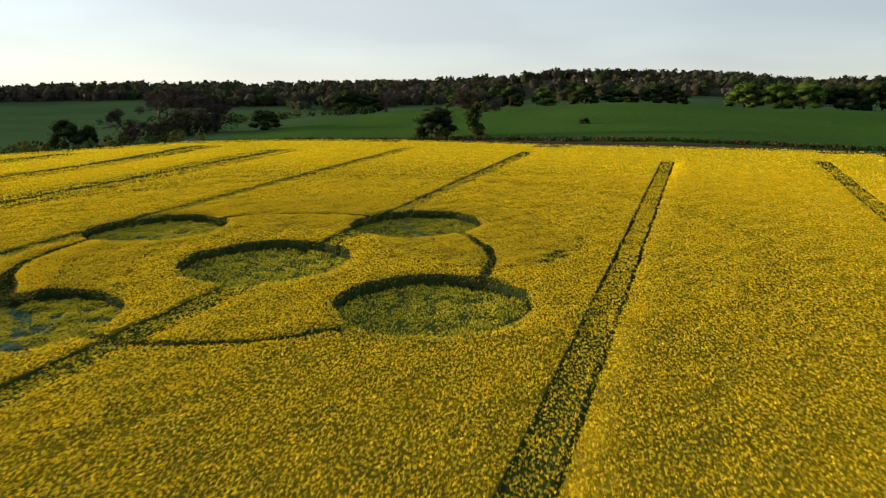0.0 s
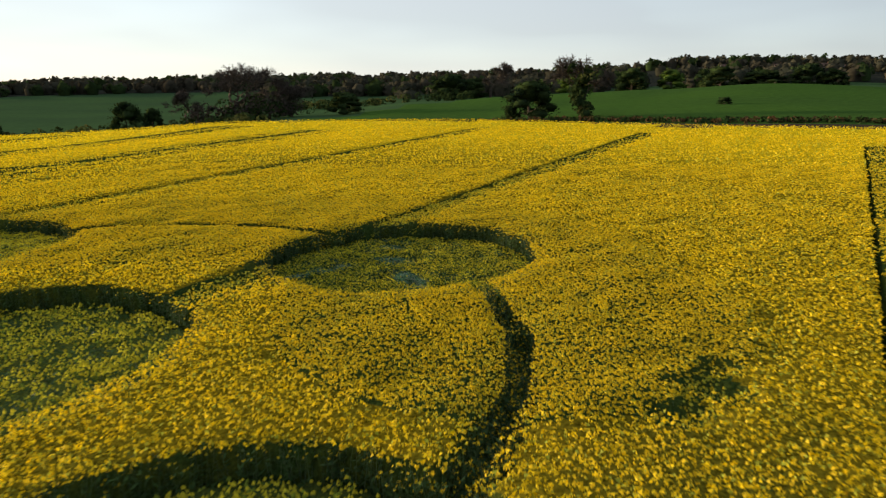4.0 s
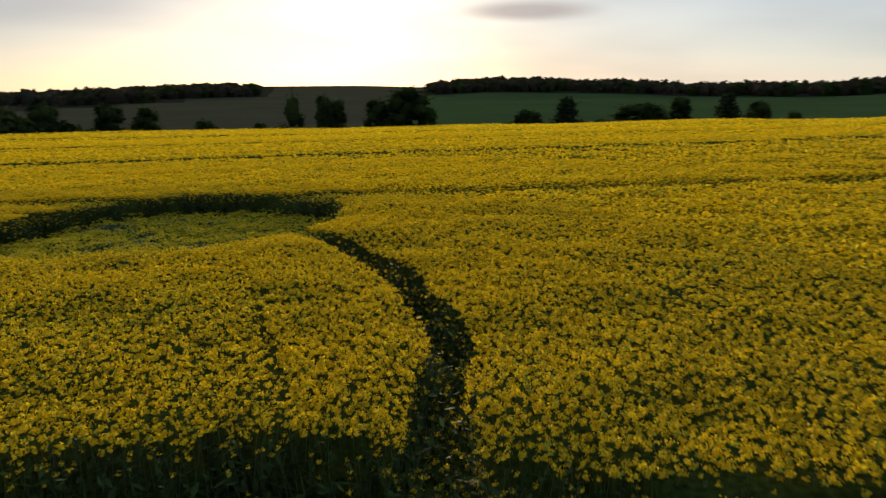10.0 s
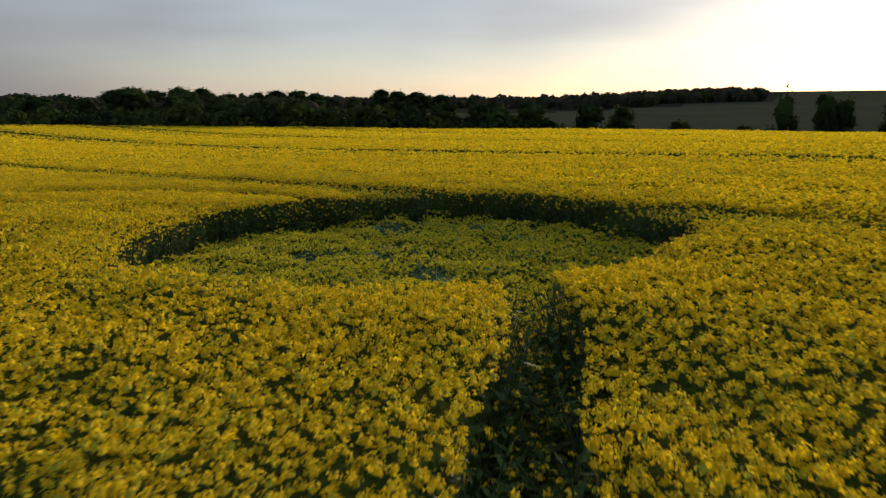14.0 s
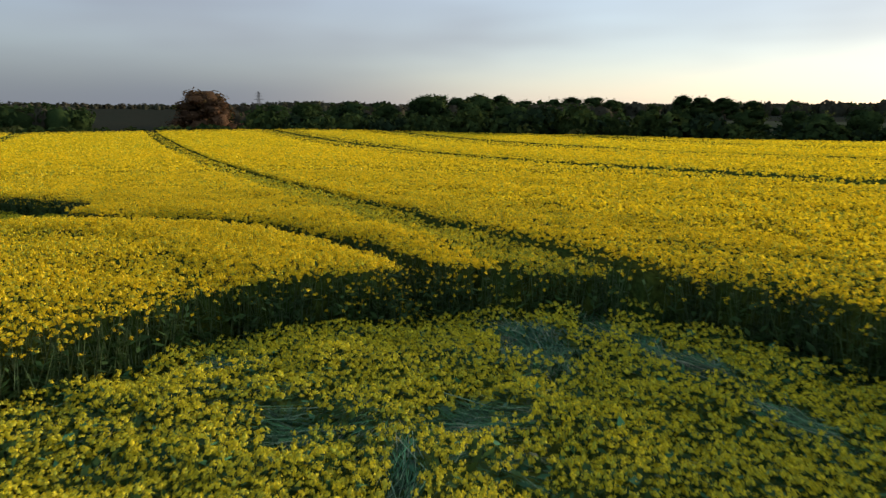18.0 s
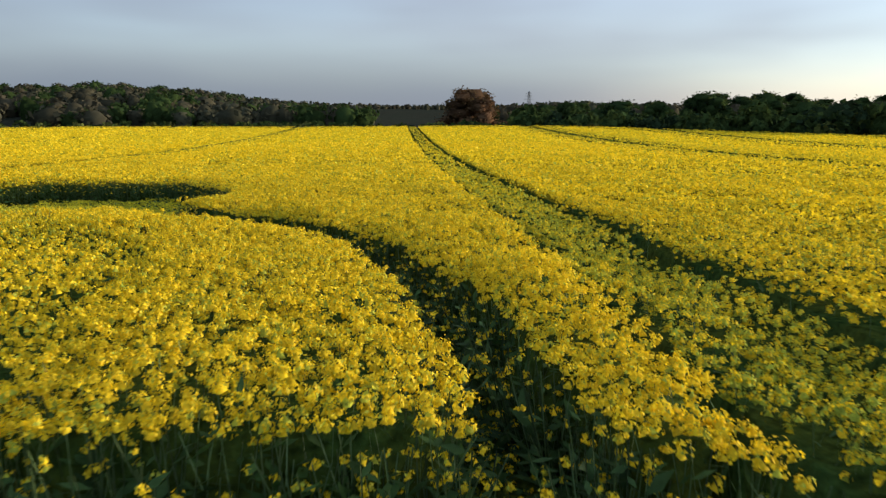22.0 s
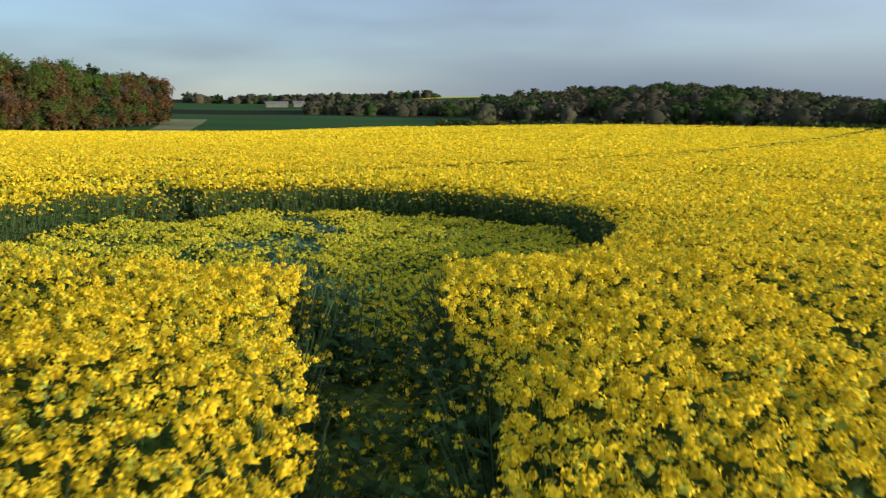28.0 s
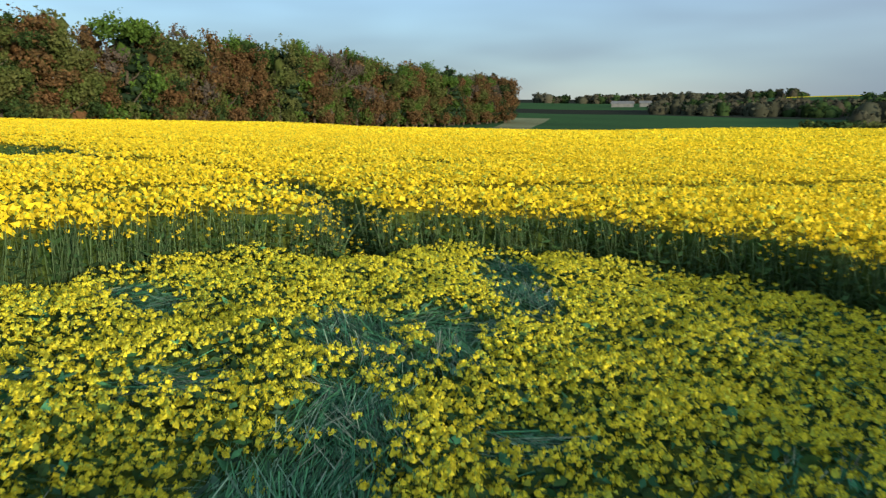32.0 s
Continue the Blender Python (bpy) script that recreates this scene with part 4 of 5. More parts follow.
def leaf_crown(name, rng, lobes, clumps, per, leaf, mats, shares=None, inner=0.5):
    """A crown of leaf clumps on the outside of several uneven lobes (centre, radii)."""
    C, A, B, idx = [], [], [], []
    for c, rad in lobes:
        d = rng.normal(size=(clumps, 3))
        d /= np.linalg.norm(d, axis=1, keepdims=True)
        pos = np.array(c) + d * np.array(rad) * rng.uniform(0.5, 1.1, (clumps, 1))
        q = np.repeat(pos, per, 0) + rng.normal(size=(clumps * per, 3)) * leaf * 1.5
        a, b = turn_frames(rng, len(q), np.repeat(d, per, 0) + (0, 0, 0.3), 0.9)
        s = leaf * rng.uniform(0.6, 1.3, (len(q), 1))
        C.append(q), A.append(a * s), B.append(b * s * 0.7)
        idx.append(np.repeat(rng.choice(len(mats), p=shares), len(q)))
    C, A, B, idx = np.concatenate(C), np.concatenate(A), np.concatenate(B), np.concatenate(idx)
    V = np.stack([C - A - B, C + A - B, C + A + B, C - A + B], 1).reshape(-1, 3)
    F = np.arange(len(V)).reshape(-1, 4)
    # inner foliage, uneven and closed, so that little sky shows through the middle
    ring, rows = 6, (-0.85, -0.3, 0.3, 0.85)
    for c, rad in lobes:
        start = len(V)
        pts = []
        for v in rows:
            for j in range(ring):
                a, w = j * 2 * math.pi / ring + v, math.sqrt(1 - v * v)
                pts.append((math.cos(a) * w, math.sin(a) * w, v))
        pts = np.array(c) + np.array(pts) * np.array(rad) * rng.uniform(inner, inner + 0.32, (len(pts), 1))
        V = np.vstack([V, pts])
        f = [(start + i * ring + j, start + i * ring + (j + 1) % ring, start + (i + 1) * ring + (j + 1) % ring, start + (i + 1) * ring + j) for i in range(3) for j in range(ring)]
        f += [(start + 18, start + 19, start + 20, start + 21), (start + 18, start + 21, start + 22, start + 23), (start + 3, start + 2, start + 1, start), (start + 5, start + 4, start + 3, start)]
        F = np.vstack([F, f])
        idx = np.concatenate([idx, np.zeros(len(f), int)])
    return mesh_from(name, V, F, mats, idx)


def leafy_tree(seed, material, second, lobes=11, squat=1.0, lean=0.0, clumps=16, leaf=0.22, dome=False):
    """A broad tree one unit high and about one unit across, built ten metres tall."""
    rng = np.random.default_rng(seed)
    H = 10.0
    thing = new("tree")
    bm, tips = trunk_mesh(rng, H * 0.75, 0.28, 7, 0.25)
    part("trunk", bm_mesh("trunk", bm, M_BARK), thing, "dark bark")
    L = [((lean * 1.5, 0, H * 0.62), (2.6, 2.6, 3.2))]
    for i in range(lobes):
        a = i * 2.399 + rng.uniform(-0.3, 0.3)
        f = rng.uniform(0.16, 0.88)
        spread_r = 3.1 * math.sqrt(max(0.05, 1 - ((f - 0.48) / 0.55) ** 2)) * rng.uniform(0.75, 1.1)
        if i % 4 == 3:  # low boughs that hide the stem
            f, spread_r = 0.14, 2.0
        if i % 4 == 1 and clumps < 30:
            f, spread_r = 0.24, 2.6
        if dome:  # a full round crown down to the ground
            f = 0.08 + 0.70 * (i + 0.5) / lobes
            spread_r = 3.0 * math.sqrt(1 - (f / 0.84) ** 2)
        L.append(((math.cos(a) * spread_r + lean * (f - 0.3) * 5, math.sin(a) * spread_r, H * f), (rng.uniform(1.1, 2.0), rng.uniform(1.1, 2.0), rng.uniform(1.0, 1.7) * squat)))
    part("crown", leaf_crown("crown", rng, L, clumps, 8 if clumps == 44 else 4, leaf, [material, second], [0.75, 0.25], 0.6 if clumps != 44 else 0.12), thing)
    return thing


def pine_tree(seed, material, second, slim=1.0):
    rng = np.random.default_rng(seed)
    H = 10.0
    thing = new("conifer")
    bm, _ = trunk_mesh(rng, H * 1.15, 0.2, 5, 0.4)
    part("trunk", bm_mesh("trunk", bm, M_BARK), thing, "dark bark")
    L = []
    for i in range(9):
        f = 0.22 + 0.74 * i / 8
        w = (1.25 - f) * 2.2 * slim
        for j in range(3):
            a = rng.uniform(0, 6.28)
            L.append(((math.cos(a) * w * 0.55, math.sin(a) * w * 0.55, H * f), (w * 0.6, w * 0.6, 0.6)))
    part("crown", leaf_crown("crown", rng, L, 8, 3, 0.26, [material, second], [0.8, 0.2]), thing)
    return thing


def bare_tree(seed, ivy=False):
    """A tree still bare in spring: forking branches and a mist of twigs; with ivy on its trunk where it has some."""
    rng = np.random.default_rng(seed)
    H = 10.0
    thing = new("bare_tree")
    bm = bmesh.new()
    ends = []

    def fork(p, way, ln, rad, depth):
        q = tube(bm, p, p + way * ln, rad, rad * 0.62, 6 if depth > 2 else 3)
        if depth < 3:
            ends.append((p.lerp(q, 0.6), (way + Vector((rng.normal(), rng.normal(), -0.2)) * 0.6).normalized()))
        if depth == 0:
            ends.append((q, way))
            return
        for i in range(3 if depth > 1 else 4):
            w = (way + Vector((rng.normal(), rng.normal(), rng.normal() * 0.6 + 0.12)) * 0.55).normalized()
            fork(q, w, ln * rng.uniform(0.66, 0.92), rad * 0.55, depth - 1)

    fork(Vector((0, 0, -0.4)), Vector((0, 0, 1)), 2.5, 0.34, 4)
    part("trunk", bm_mesh("trunk", bm, M_BARK), thing, "bare forked branches")
    n = len(ends)
    k = 15
    base = np.repeat(np.array([e[0] for e in ends]), k, 0)
    way = np.repeat(np.array([e[1] for e in ends]), k, 0) + rng.normal(size=(n * k, 3)) * 0.7
    way /= np.linalg.norm(way, axis=1, keepdims=True)
    ln = rng.uniform(0.3, 0.9, (n * k, 1)) * 0.5
    a, _ = turn_frames(rng, n * k, way, 0.0)
    part("twig_mist", cards("twig_mist", base + way * ln, a * 0.020, way * ln, [M_TWIG]), thing, "fine brown twigs")
    if ivy:
        L = [((rng.normal() * 0.5, rng.normal() * 0.5, z), (1.15, 1.15, 0.9)) for z in np.linspace(0.5, 6.2, 13)]
        part("ivy", leaf_crown("ivy", rng, L, 14, 5, 0.17, [M_OAK, M_OLIVE], [0.6, 0.4]), thing, "dark ivy climbing the trunk")
    return thing


PROTO = {
    "d": [leafy_tree(1, M_OAK, M_OLIVE, 16, 0.9, 0, 26, 0.16, True), leafy_tree(2, M_OAK, M_PINE, 15, 0.9, 0, 26, 0.16, True), leafy_tree(3, M_OAK, M_OLIVE, 18, 1.0, 0, 26, 0.16, True), leafy_tree(15, M_OAK, M_PINE, 16, 1.0, 0, 26, 0.16, True)],
    "y": [leafy_tree(4, M_SPRING, M_OLIVE, 16, 0.9, 0, 26, 0.16, True), leafy_tree(5, M_SPRING, M_OAK, 15, 0.9, 0, 26, 0.16, True)],
    "o": [leafy_tree(9, M_OLIVE, M_SPRING, 10), leafy_tree(10, M_OLIVE, M_COPPER, 9)],
    "r": [leafy_tree(6, M_COPPER, M_OLIVE, 13, 1.2)],
    "c": [leafy_tree(12, M_RUSSET, M_COPPER, 20, 1.0, 0, 80, 0.13, True)],
    "p": [pine_tree(7, M_PINE, M_OAK, 1.6), pine_tree(8, M_PINE, M_OLIVE, 1.2)],
    "O": [leafy_tree(31, M_OLIVE, M_SPRING, 22, 0.62, 0, 44, 0.105), leafy_tree(32, M_OLIVE, M_OAK, 22, 0.62, 0, 44, 0.105)],
    "R": [leafy_tree(33, M_COPPER, M_OLIVE, 22, 0.62, 0, 44, 0.105), leafy_tree(34, M_COPPER, M_TWIG, 22, 0.62, 0, 44, 0.105), leafy_tree(35, M_COPPER, M_OAK, 22, 0.62, 0, 44, 0.105)],
    "Y": [leafy_tree(36, M_SPRING, M_OLIVE, 22, 0.62, 0, 44, 0.105)],
    "l": [leafy_tree(14, M_OAK, M_PINE, 9, 1.0, 0.9)],
    "b": [bare_tree(20), bare_tree(21)],
    "i": [bare_tree(22, True)],
}
TREE_WORDS = {
    "d": ("dark green broadleaf tree in the hedge beyond the field", "tree"), "y": ("tree in fresh yellow-green spring leaf", "tree"),
    "o": ("olive-green broadleaf tree at the wood's edge", "tree"), "r": ("broad tree in copper-brown young leaf", "tree"), "c": ("broad round tree in copper-brown leaf standing alone", "tree"), "p": ("dark upright conifer with a ragged crown", "conifer"),
    "O": ("olive-green tree in young leaf at the wood's edge", "tree"), "R": ("tall tree in copper-brown young leaf at the wood's edge", "tree"), "Y": ("tall tree in fresh bright green leaf at the wood's edge", "tree"),
    "l": ("dark leaning tree with a one-sided crown", "tree"), "b": ("bare grey-brown tree with a mist of twigs", "bare tree"), "i": ("bare tree with ivy round its trunk", "bare tree"),
}
for key, group in PROTO.items():
    for ob in group:
        tagged(ob, *TREE_WORDS[key])
USED = set()


def extent(thing):
    """How tall a tree model is and how far it reaches to the sides."""
    top = side = 0.1
    for ob in thing.children:
        co = np.empty(len(ob.data.vertices) * 3, np.float32)
        ob.data.vertices.foreach_get("co", co)
        co = co.reshape(-1, 3)
        top, side = max(top, co[:, 2].max()), max(side, np.percentile(np.hypot(co[:, 0], co[:, 1]), 96))
    return float(top), float(side)


EXTENT = {ob: extent(ob) for group in PROTO.values() for ob in group}


def plant(kind, x, y, top, half, rng, group="", sink=0.0):
    """A tree of that kind with its top at that height and its crown that far out to each side."""
    base = gz(x, y) - sink
    tall = max(top - base, 2.0)
    proto = PROTO[kind][int(rng.integers(len(PROTO[kind])))]
    high, wide = EXTENT[proto]
    across = max(half, tall * 0.16) / wide * (1.5 if kind in "bi" else 1.0)
    size = Matrix.Diagonal((across, across, tall / high, 1))
    m = Matrix.Translation((x, y, base)) @ Matrix.Rotation(rng.uniform(0, 6.28) if kind != "l" else 1.7, 4, "Z") @ size
    if proto not in USED:
        USED.add(proto)
        ob = proto
        ob.matrix_basis = m
    else:
        ob = copy_thing(proto, Matrix.Identity(4))
        ob.matrix_basis = m
    if group:
        ob["group"] = group
    return ob


def clear_unused():
    """Take away the tree models that stand nowhere."""
    for group in PROTO.values():
        for ob in group:
            if ob not in USED:
                for child in list(ob.children):
                    bpy.data.objects.remove(child)
                bpy.data.objects.remove(ob)


trng = np.random.default_rng(77)
NORTH = [("d", -112, 213, 7.2, 4.7), ("d", -109, 220, 5.3, 3.1), ("d", -123, 179, 2.3, 2.1), ("d", -60, 243, 9.9, 5.5), ("d", -47, 364, 18, 10), ("d", -37, 366, 16.5, 6.6),
         ("d", -2, 173, 11.5, 5.2), ("i", 8, 178, 16.4, 4.5), ("b", -29, 367, 22.6, 7.9), ("b", -99, 227, 10.2, 5.1), ("b", -90, 231, 18, 7.7), ("b", -81, 236, 13.7, 6), ("b", -75, 238, 11.8, 4.3)]
NORTH_EAST = [("d", 34, 367, 20.7, 7.4), ("d", 74, 381, 21.6, 8.4), ("d", 92, 377, 18.9, 10.6), ("d", 110, 377, 21.8, 7.9), ("d", 120, 374, 19.3, 6.2), ("d", 40, 205, 6.2, 1.8), ("d", 35, 378, 18.7, 6.7),
              ("d", 208, 376, 21.2, 10.3), ("d", 219, 370, 23.4, 8.9), ("y", 52, 375, 19.9, 7), ("y", 10, 380, 17.8, 9.1), ("y", 161, 388, 22.7, 10), ("y", 174, 382, 22.7, 10.7), ("y", 187, 376, 23.4, 11.4)]
WEST = [("d", -138, 183, 4.3, 3), ("d", -167, 139, 1.7, 3.9), ("d", -231, 210, 2.4, 11.1), ("d", -239, 232, 4.8, 4.8), ("d", -160, 87, 6.0, 2.4), ("d", -162, 90, 5.0, 2.8), ("d", -154, 98, 5.0, 4.0),
        ("d", -152, 104, 7.6, 6.2), ("d", -154, 109, 3.2, 2.5), ("d", -154, 132, 2.5, 3.2), ("d", -162, 169, 3.9, 2.7), ("d", -143, 187, 4, 3.5), ("p", -172, 152, 4.9, 4.5), ("p", -142, 178, 6.3, 3.3),
        ("p", -150, 140, 5.2, 3.2), ("p", -148, 181, 6.2, 3.5), ("l", -161, 79, 7.2, 3.9), ("d", -161, 62, 0.7, 3.6), ("d", -165, 50, 4.1, 3.7)]
SOUTH_WEST = [("d", -167, 30, 4.3, 4.1), ("d", -165, 23, 4.1, 4.9), ("d", -173, 74, -0.2, 2.5), ("d", -177, 41, 4.1, 4.4), ("d", -176, 15, 3.9, 4.3), ("d", -173, 7, 4.7, 5.2),
              ("d", -171, -5, 4.5, 5.3), ("d", -169, -15, 3.9, 2.5), ("d", -163, -28, 4.2, 4.3), ("d", -161, -35, 4.7, 3.5), ("d", -157, -45, 5.6, 5.6), ("d", -237, -128, 9.9, 8.6)]
SOUTH = [("d", -223, -143, 9.3, 10.5), ("d", -156, -132, 5.5, 5.7), ("d", -169, -123, 5.9, 6.5), ("d", -175, -112, 5.5, 5.2), ("d", -189, -106, 8.1, 7.6), ("d", -198, -97, 6.9, 5.7),
         ("d", -200, -80, 5.7, 7.3), ("d", -196, -61, 4.6, 4.8), ("d", -193, -48, 4, 5.2), ("c", -134, -157, 10.6, 10.5)]
# wooded knolls down the valley: heading, distance, top, reach
KNOLLS = [(128.9, 440, 9.2, 8), (130.6, 455, 12.0, 9), (132.3, 450, 12.4, 9), (134.0, 460, 10.6, 9), (135.6, 450, 12.0, 9), (137.0, 445, 10.2, 8), (122.3, 470, 10.0, 8), (123.6, 480, 11.0, 9), (125.2, 475, 11.0, 9),
          (126.6, 470, 10.4, 8), (112.2, 500, 8.6, 8), (114.0, 490, 10.4, 9), (115.6, 495, 11.8, 9), (117.0, 490, 12.2, 8), (140.0, 430, 7.0, 9), (142.5, 440, 7.6, 9), (145.5, 430, 6.8, 9), (148.0, 440, 6.2, 8)]
for heading, away, top, half in KNOLLS:
    plant("d", -20 - away * math.sin(radians(heading)), 70 + away * math.cos(radians(heading)), top, half, trng, "trees on the valley knolls")
for name, rows in (("hedge trees north of the field", NORTH), ("hedge trees of the green field", NORTH_EAST), ("hedge trees west of the field", WEST), ("tree belt beyond the field", SOUTH_WEST), ("tree belt beyond the field", SOUTH)):
    for kind, x, y, top, half in rows:
        plant(kind, x, y, top, half, trng, name)


# ---- the wood beside the field: a front of trees that runs away from the field's corner ----
def build_wood():
    rng = np.random.default_rng(31)
    a, b = Vector((82, 30)), Vector((168, -182))
    kinds = "ORYOROORYpROORORYRROpORYbOROORYROp"
    n = 60
    for row in range(2):
        for i in range(0, n, 1 + row):
            f = (i + rng.uniform(-0.35, 0.35)) / (n - 1)
            p = a.lerp(b, min(max(f, 0), 1)) + Vector((0.93, 0.37)) * (row * 9 + rng.uniform(-1.5, 3))
            kind = kinds[(i * (3 if row else 1) + row * 5) % len(kinds)]
            if f > 0.86 and row == 0:
                kind = "p" if i % 2 else "R"
            if row:
                kind = "rodro"[i % 5]
            top = 17.2 - 2.6 * f ** 3 + rng.uniform(-2.2, 1.1) + row * 0.5
            plant(kind, p.x, p.y, top, rng.uniform(4.4, 6.4), rng, "trees of the wood")


build_wood()
clear_unused()


# ---- far woods, hedges and scrub ----
def tree_mass(name, places, size, tall, per, rng, mats, label, category="woodland", leaf=0.24, solid=False):
    """Many small crowns in one mesh."""
    P = np.array(places)
    n = len(P)
    h = tall * rng.uniform(0.7, 1.25, n)
    w = size * rng.uniform(0.7, 1.3, n)
    d = rng.normal(size=(n * per, 3))
    d /= np.linalg.norm(d, axis=1, keepdims=True)
    base = np.stack([P[:, 0], P[:, 1], ground_z(P[:, 0], P[:, 1])], -1)
    c = np.repeat(base, per, 0)
    hh, ww = np.repeat(h, per), np.repeat(w, per)
    c = c + d * np.stack([ww, ww, hh * 0.45], -1)
    c[:, 2] += hh * 0.52
    a, b = turn_frames(rng, len(c), d, 0.6)
    s = (ww * leaf * rng.uniform(0.6, 1.3, len(c)))[:, None]
    a, b, kind = a * s, b * s, rng.integers(0, len(mats), n)
    V = np.stack([c - a - b, c + a - b, c + a + b, c - a + b], 1).reshape(-1, 3)
    F = np.arange(len(V)).reshape(-1, 4)
    F = np.concatenate([F[:, [0, 1, 2]], F[:, [0, 2, 3]]], 1).reshape(-1, 3)
    idx = np.repeat(kind, per * 2)
    if solid:  # closed uneven crowns behind the leaves
        sides = 6
        t = np.arange(sides) * 2 * math.pi / sides + rng.uniform(0, 6.28, (n, 1))
        rows = []
        for lift, wide in ((0.0, 0.7), (0.5, 0.85), (0.8, 0.5)):
            q = (w * wide)[:, None] * rng.uniform(0.8, 1.15, (n, sides))
            rows.append(np.stack([base[:, :1] + q * np.cos(t), base[:, 1:2] + q * np.sin(t), base[:, 2:] + (h * lift)[:, None] * rng.uniform(0.9, 1.1, (n, sides))], -1))
        top = base + np.stack([0 * h, 0 * h, h * 0.92], -1)
        V2 = np.concatenate(rows + [top[:, None]], 1).reshape(-1, 3)
        k, m = np.arange(sides), (np.arange(sides) + 1) % sides
        f = np.concatenate([np.stack([r * sides + k, r * sides + m, r * sides + sides + m], -1) for r in (0, 1)] + [np.stack([r * sides + k, r * sides + sides + m, r * sides + sides + k], -1) for r in (0, 1)]
                           + [np.stack([2 * sides + k, 2 * sides + m, 0 * k + 3 * sides], -1)])
        F2 = (f[None] + (np.arange(n) * (3 * sides + 1))[:, None, None]).reshape(-1, 3) + len(V)
        V, F, idx = np.vstack([V, V2]), np.vstack([F, F2]), np.concatenate([idx, np.repeat(kind, len(f))])
    ob = new(name, mesh_from(name, V, F, mats, idx, solid))
    return tagged(ob, label, category, kind="stuff")


def belt(rng, h0, h1, r0, r1, n):
    h, r = rng.uniform(h0, h1, n), rng.uniform(r0, r1, n)
    return np.stack([CX - r * np.sin(np.radians(h)), CY + r * np.cos(np.radians(h))], -1)


def build_far():
    rng = np.random.default_rng(91)
    far = [belt(rng, -60, -24, 620, 960, 380), belt(rng, -24, -6, 840, 990, 150), belt(rng, -26, -7, 560, 740, 70), belt(rng, -6, 12, 540, 930, 280), belt(rng, 12, 22, 590, 930, 160), belt(rng, 22, 42, 690, 930, 240), belt(rng, 42, 73.5, 715, 930, 420), belt(rng, 87, 94, 700, 900, 130), belt(rng, 94, 101, 590, 880, 110), belt(rng, 101, 150, 640, 1100, 460),
           belt(rng, 206, 218, 900, 960, 60), belt(rng, 199, 214, 1000, 1300, 140), belt(rng, 148, 170, 1500, 2400, 260)]
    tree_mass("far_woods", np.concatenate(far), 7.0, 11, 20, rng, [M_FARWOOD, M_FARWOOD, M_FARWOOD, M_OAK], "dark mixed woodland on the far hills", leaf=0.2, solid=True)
    south = [belt(rng, 120, 152, 300, 480, 150), belt(rng, 166, 192, 430, 760, 480), belt(rng, 186, 192.5, 470, 560, 45), belt(rng, 192, 195, 540, 680, 28), belt(rng, 195, 203, 480, 590, 75), belt(rng, 203, 208.5, 470, 560, 36), belt(rng, 160, 194, 290, 440, 230)]
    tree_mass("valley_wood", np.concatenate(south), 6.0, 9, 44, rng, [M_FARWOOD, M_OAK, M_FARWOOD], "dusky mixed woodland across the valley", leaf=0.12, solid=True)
    scrub = [belt(rng, 60, 128, 132, 170, 150), belt(rng, 128, 168, 160, 240, 130), belt(rng, 20, 60, 150, 210, 90), belt(rng, 4, 24, 262, 300, 50), belt(rng, 164, 196, 230, 300, 130)]
    tree_mass("hedge_scrub", np.concatenate(scrub), 1.8, 3.2, 50, rng, [M_OAK, M_OAK, M_OLIVE], "low dark hedge and scrub beyond the brow", "hedge", 0.2)
    tree_mass("tree_belt", np.concatenate([belt(rng, 97, 128, 138, 168, 120), belt(rng, 128, 146, 165, 215, 80)]), 3.2, 6.0, 110, rng, [M_OAK, M_OAK, M_PINE], "dense dark belt of small trees below the brow", "tree belt", 0.15)
    thicket = np.array([(-101, 226)]) + rng.random((60, 1)) * (28, 13) + rng.normal(size=(60, 2)) * 2.0
    tree_mass("bare_thicket", thicket, 2.2, 6.5, 90, rng, [M_TWIG, M_TWIG, M_OAK], "grey-brown leafless thicket round the bare trees", "thicket", 0.10)
    f = rng.random((260, 1))
    edge_of_wood = np.array([(84, 29)]) * (1 - f) + np.array([(170, -181)]) * f + rng.uniform(0, 10, (260, 1)) * (0.93, 0.37)
    tree_mass("wood_understorey", edge_of_wood, 2.6, 7.0, 90, rng, [M_COPPER, M_OAK, M_COPPER, M_OLIVE], "dense dark undergrowth along the wood's edge", "undergrowth", 0.13)
    h = rng.uniform(-74, 24, 700)
    r = round_table(BROW, h)[:, 0] + rng.uniform(19, 22, 700)
    hedge = np.stack([CX - r * np.sin(np.radians(h)), CY + r * np.cos(np.radians(h))], -1)
    tree_mass("field_hedge", hedge, 0.6, 0.8, 16, rng, [M_OAK, M_COPPER, M_OAK], "low rough hedge along the field's end", "hedge")


build_far()


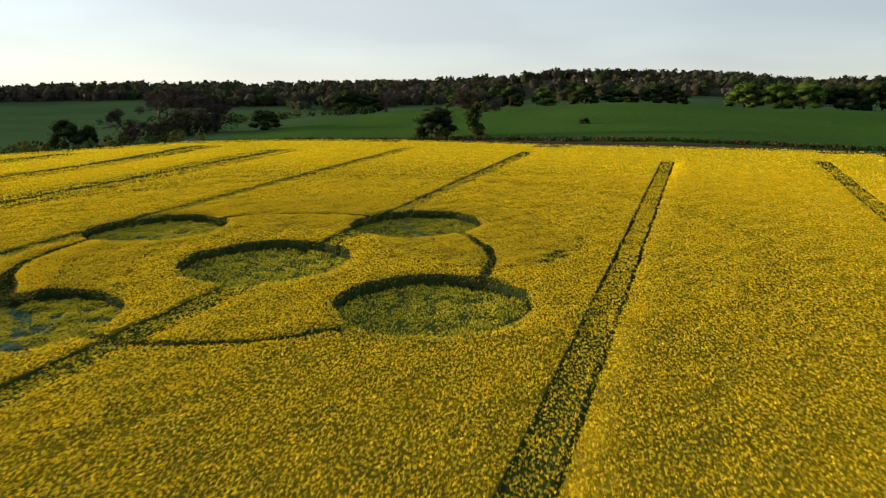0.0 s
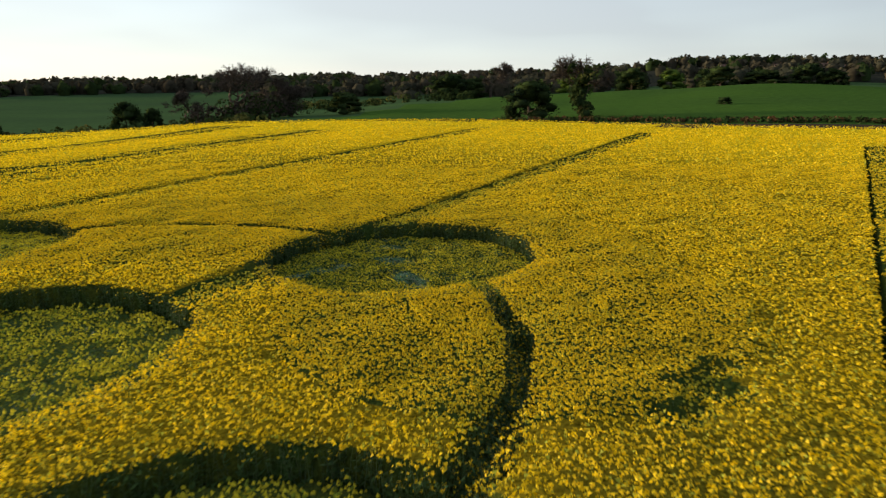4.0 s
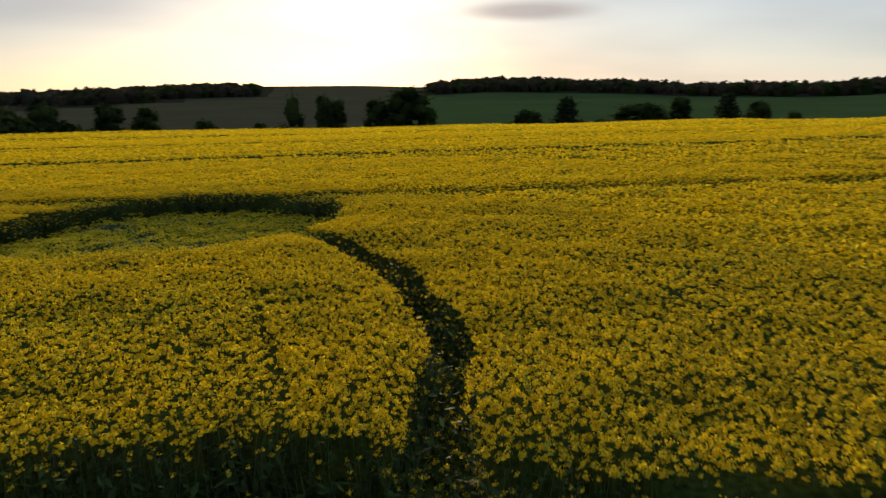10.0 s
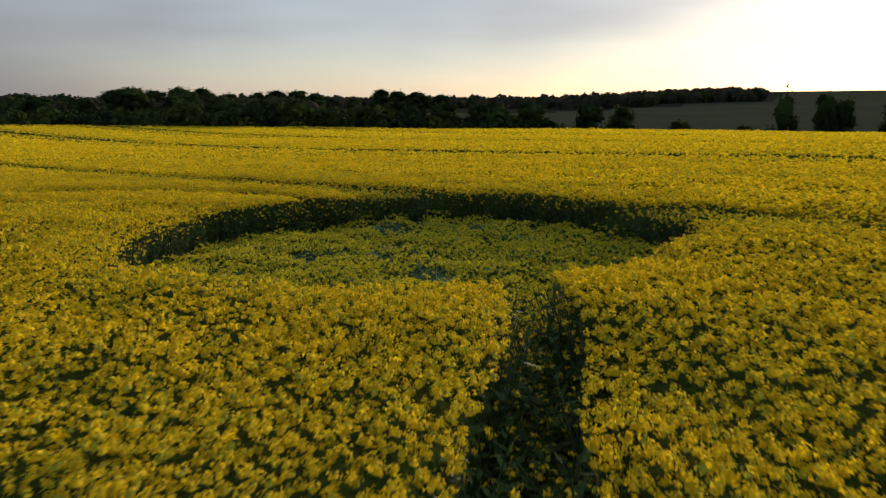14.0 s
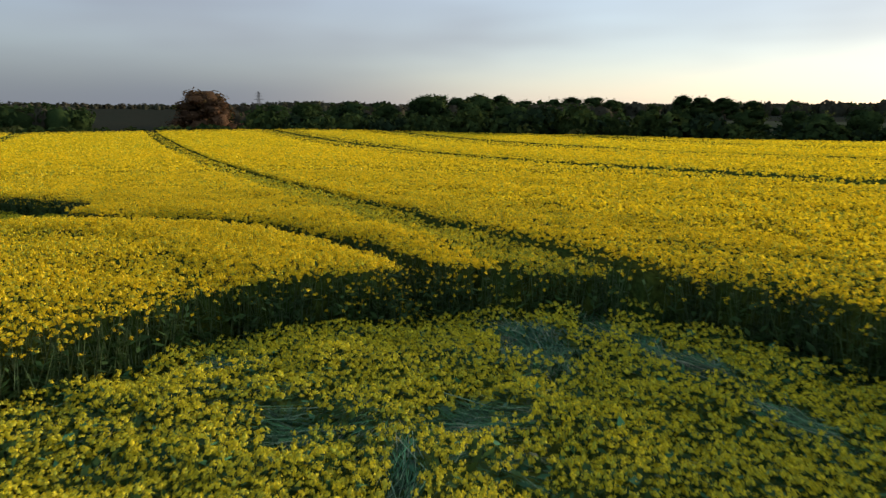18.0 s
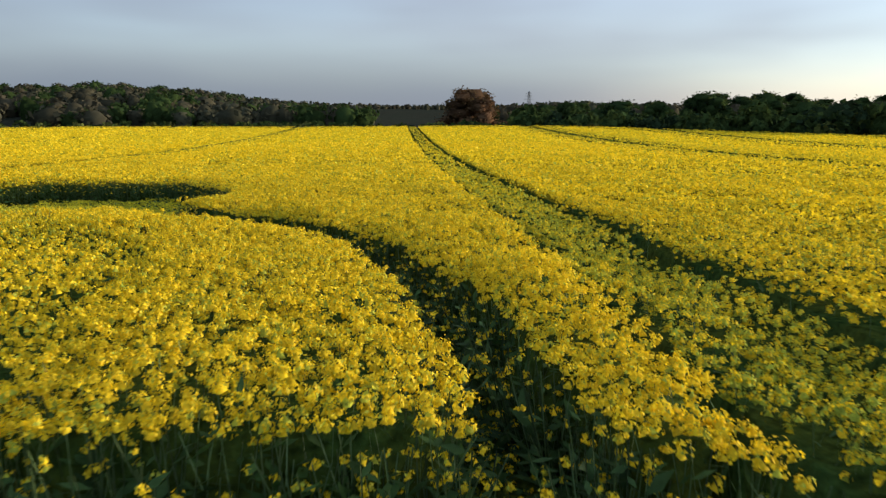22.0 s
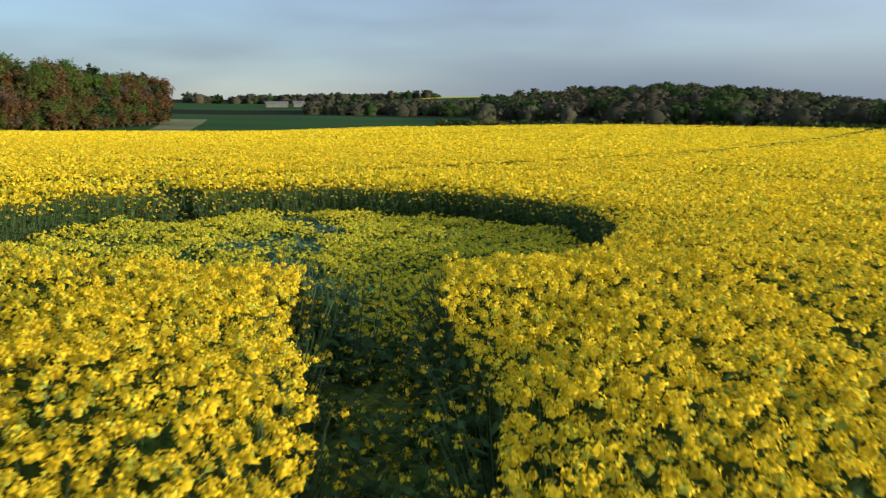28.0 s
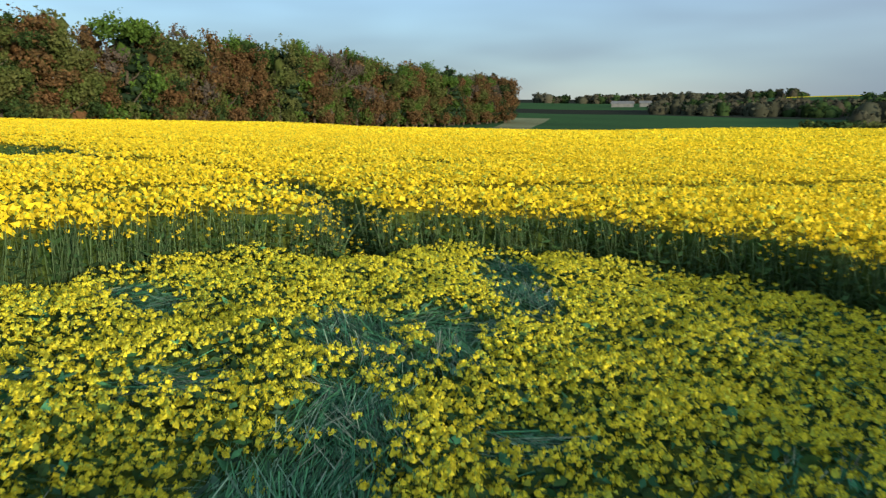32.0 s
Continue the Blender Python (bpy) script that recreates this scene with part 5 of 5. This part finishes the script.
# ---- buildings ----
def house(x, y, turn, length, width, eaves, roof, wall_m, roof_m, label, category="house", windows=3):
    thing = tagged(new("house" if category == "house" else "barn"), label, category)
    thing.matrix_basis = pose(x, y, gz(x, y) - 0.2, 0, 0, turn)
    l, w = length / 2, width / 2
    bm = bmesh.new()
    v = [bm.verts.new(p) for p in ((-l, -w, 0), (l, -w, 0), (l, w, 0), (-l, w, 0), (-l, -w, eaves), (l, -w, eaves), (l, w, eaves), (-l, w, eaves), (-l, 0, roof), (l, 0, roof))]
    for f in ((0, 1, 5, 4), (2, 3, 7, 6), (1, 2, 6, 9, 5), (3, 0, 4, 8, 7), (3, 2, 1, 0)):
        bm.faces.new([v[i] for i in f])
    part("wall", bm_mesh("wall", bm, wall_m), thing)
    bm = bmesh.new()
    o, t = 0.4, 0.18
    sl = (roof - eaves) / w
    prof = [(-w - o, eaves - o * sl), (0, roof), (w + o, eaves - o * sl), (w + o, eaves - o * sl + t), (0, roof + t), (-w - o, eaves - o * sl + t)]
    ends = [[bm.verts.new((sx, py, pz + 0.02)) for py, pz in prof] for sx in (-l - o, l + o)]
    for i in range(6):
        bm.faces.new((ends[0][i], ends[1][i], ends[1][(i + 1) % 6], ends[0][(i + 1) % 6]))
    for e in ends:
        bm.faces.new((e[0], e[1], e[4], e[5]))
        bm.faces.new((e[1], e[2], e[3], e[4]))
    part("roof", bm_mesh("roof", bm, roof_m), thing)
    if windows:
        for i in range(windows):
            for side in (-1, 1):
                bm = bmesh.new()
                bmesh.ops.create_cube(bm, size=1, matrix=Matrix.Translation((-l + length * (i + 0.5) / windows, side * w, eaves * 0.55)) @ Matrix.Diagonal((1.1, 0.12, 1.2, 1)))
                part("window", bm_mesh("window", bm, M_GLASS), thing)
        bm = bmesh.new()
        bmesh.ops.create_cube(bm, size=1, matrix=Matrix.Translation((l * 0.6, 0, roof + 0.5)) @ Matrix.Diagonal((0.8, 0.7, 1.6, 1)))
        part("chimney", bm_mesh("chimney", bm, M_TILE), thing)
    return thing


for x, y, turn, ln in ((160, 790, 10, 12), (172, 782, -5, 9), (205, 780, 20, 10), (242, 765, 8, 9), (252, 760, -10, 10), (272, 752, 15, 11)):
    tagged(house(x, y, turn, ln, 6.5, 3.0, 5.4, M_WHITE, M_TILE, "white rendered house with a brown tiled roof among trees"), group="village houses")
for x, y, turn, ln in ((341, -537, 31, 20), (324, -548, 31, 10)):
    tagged(house(x, y, turn, ln, 12, 3.2, 5.4, M_SHED, M_SHED, "pale grey farm shed in the valley", "barn", 0), group="farm sheds")


def pylon(x, y, tall):
    thing = tagged(new("pylon"), "thin grey steel lattice pylon on the skyline", "pylon")
    thing.matrix_basis = pose(x, y, gz(x, y))
    w = tall * 0.09
    for sx, sy in ((-1, -1), (1, -1), (1, 1), (-1, 1)):
        bm = bmesh.new()
        tube(bm, (sx * w, sy * w, 0), (sx * w * 0.2, sy * w * 0.2, tall), 0.22, 0.16, 4)
        part("leg", bm_mesh("leg", bm, M_STEEL), thing)
    for i in range(6):
        z0, z1 = tall * i / 6, tall * (i + 1) / 6
        w0, w1 = w * (1 - 0.8 * i / 6), w * (1 - 0.8 * (i + 1) / 6)
        for sy in (-1, 1):
            bm = bmesh.new()
            tube(bm, (-w0, sy * w0, z0), (w1, sy * w1, z1), 0.12, 0.12, 3)
            tube(bm, (w0, sy * w0, z0), (-w1, sy * w1, z1), 0.12, 0.12, 3)
            part("brace", bm_mesh("brace", bm, M_STEEL), thing)
    for z, l in ((0.72, 0.2), (0.84, 0.16), (0.94, 0.12)):
        bm = bmesh.new()
        tube(bm, (-tall * l, 0, tall * z), (tall * l, 0, tall * z), 0.18, 0.18, 4)
        part("cross_arm", bm_mesh("cross_arm", bm, M_STEEL), thing)


pylon(-330, -455, 22)
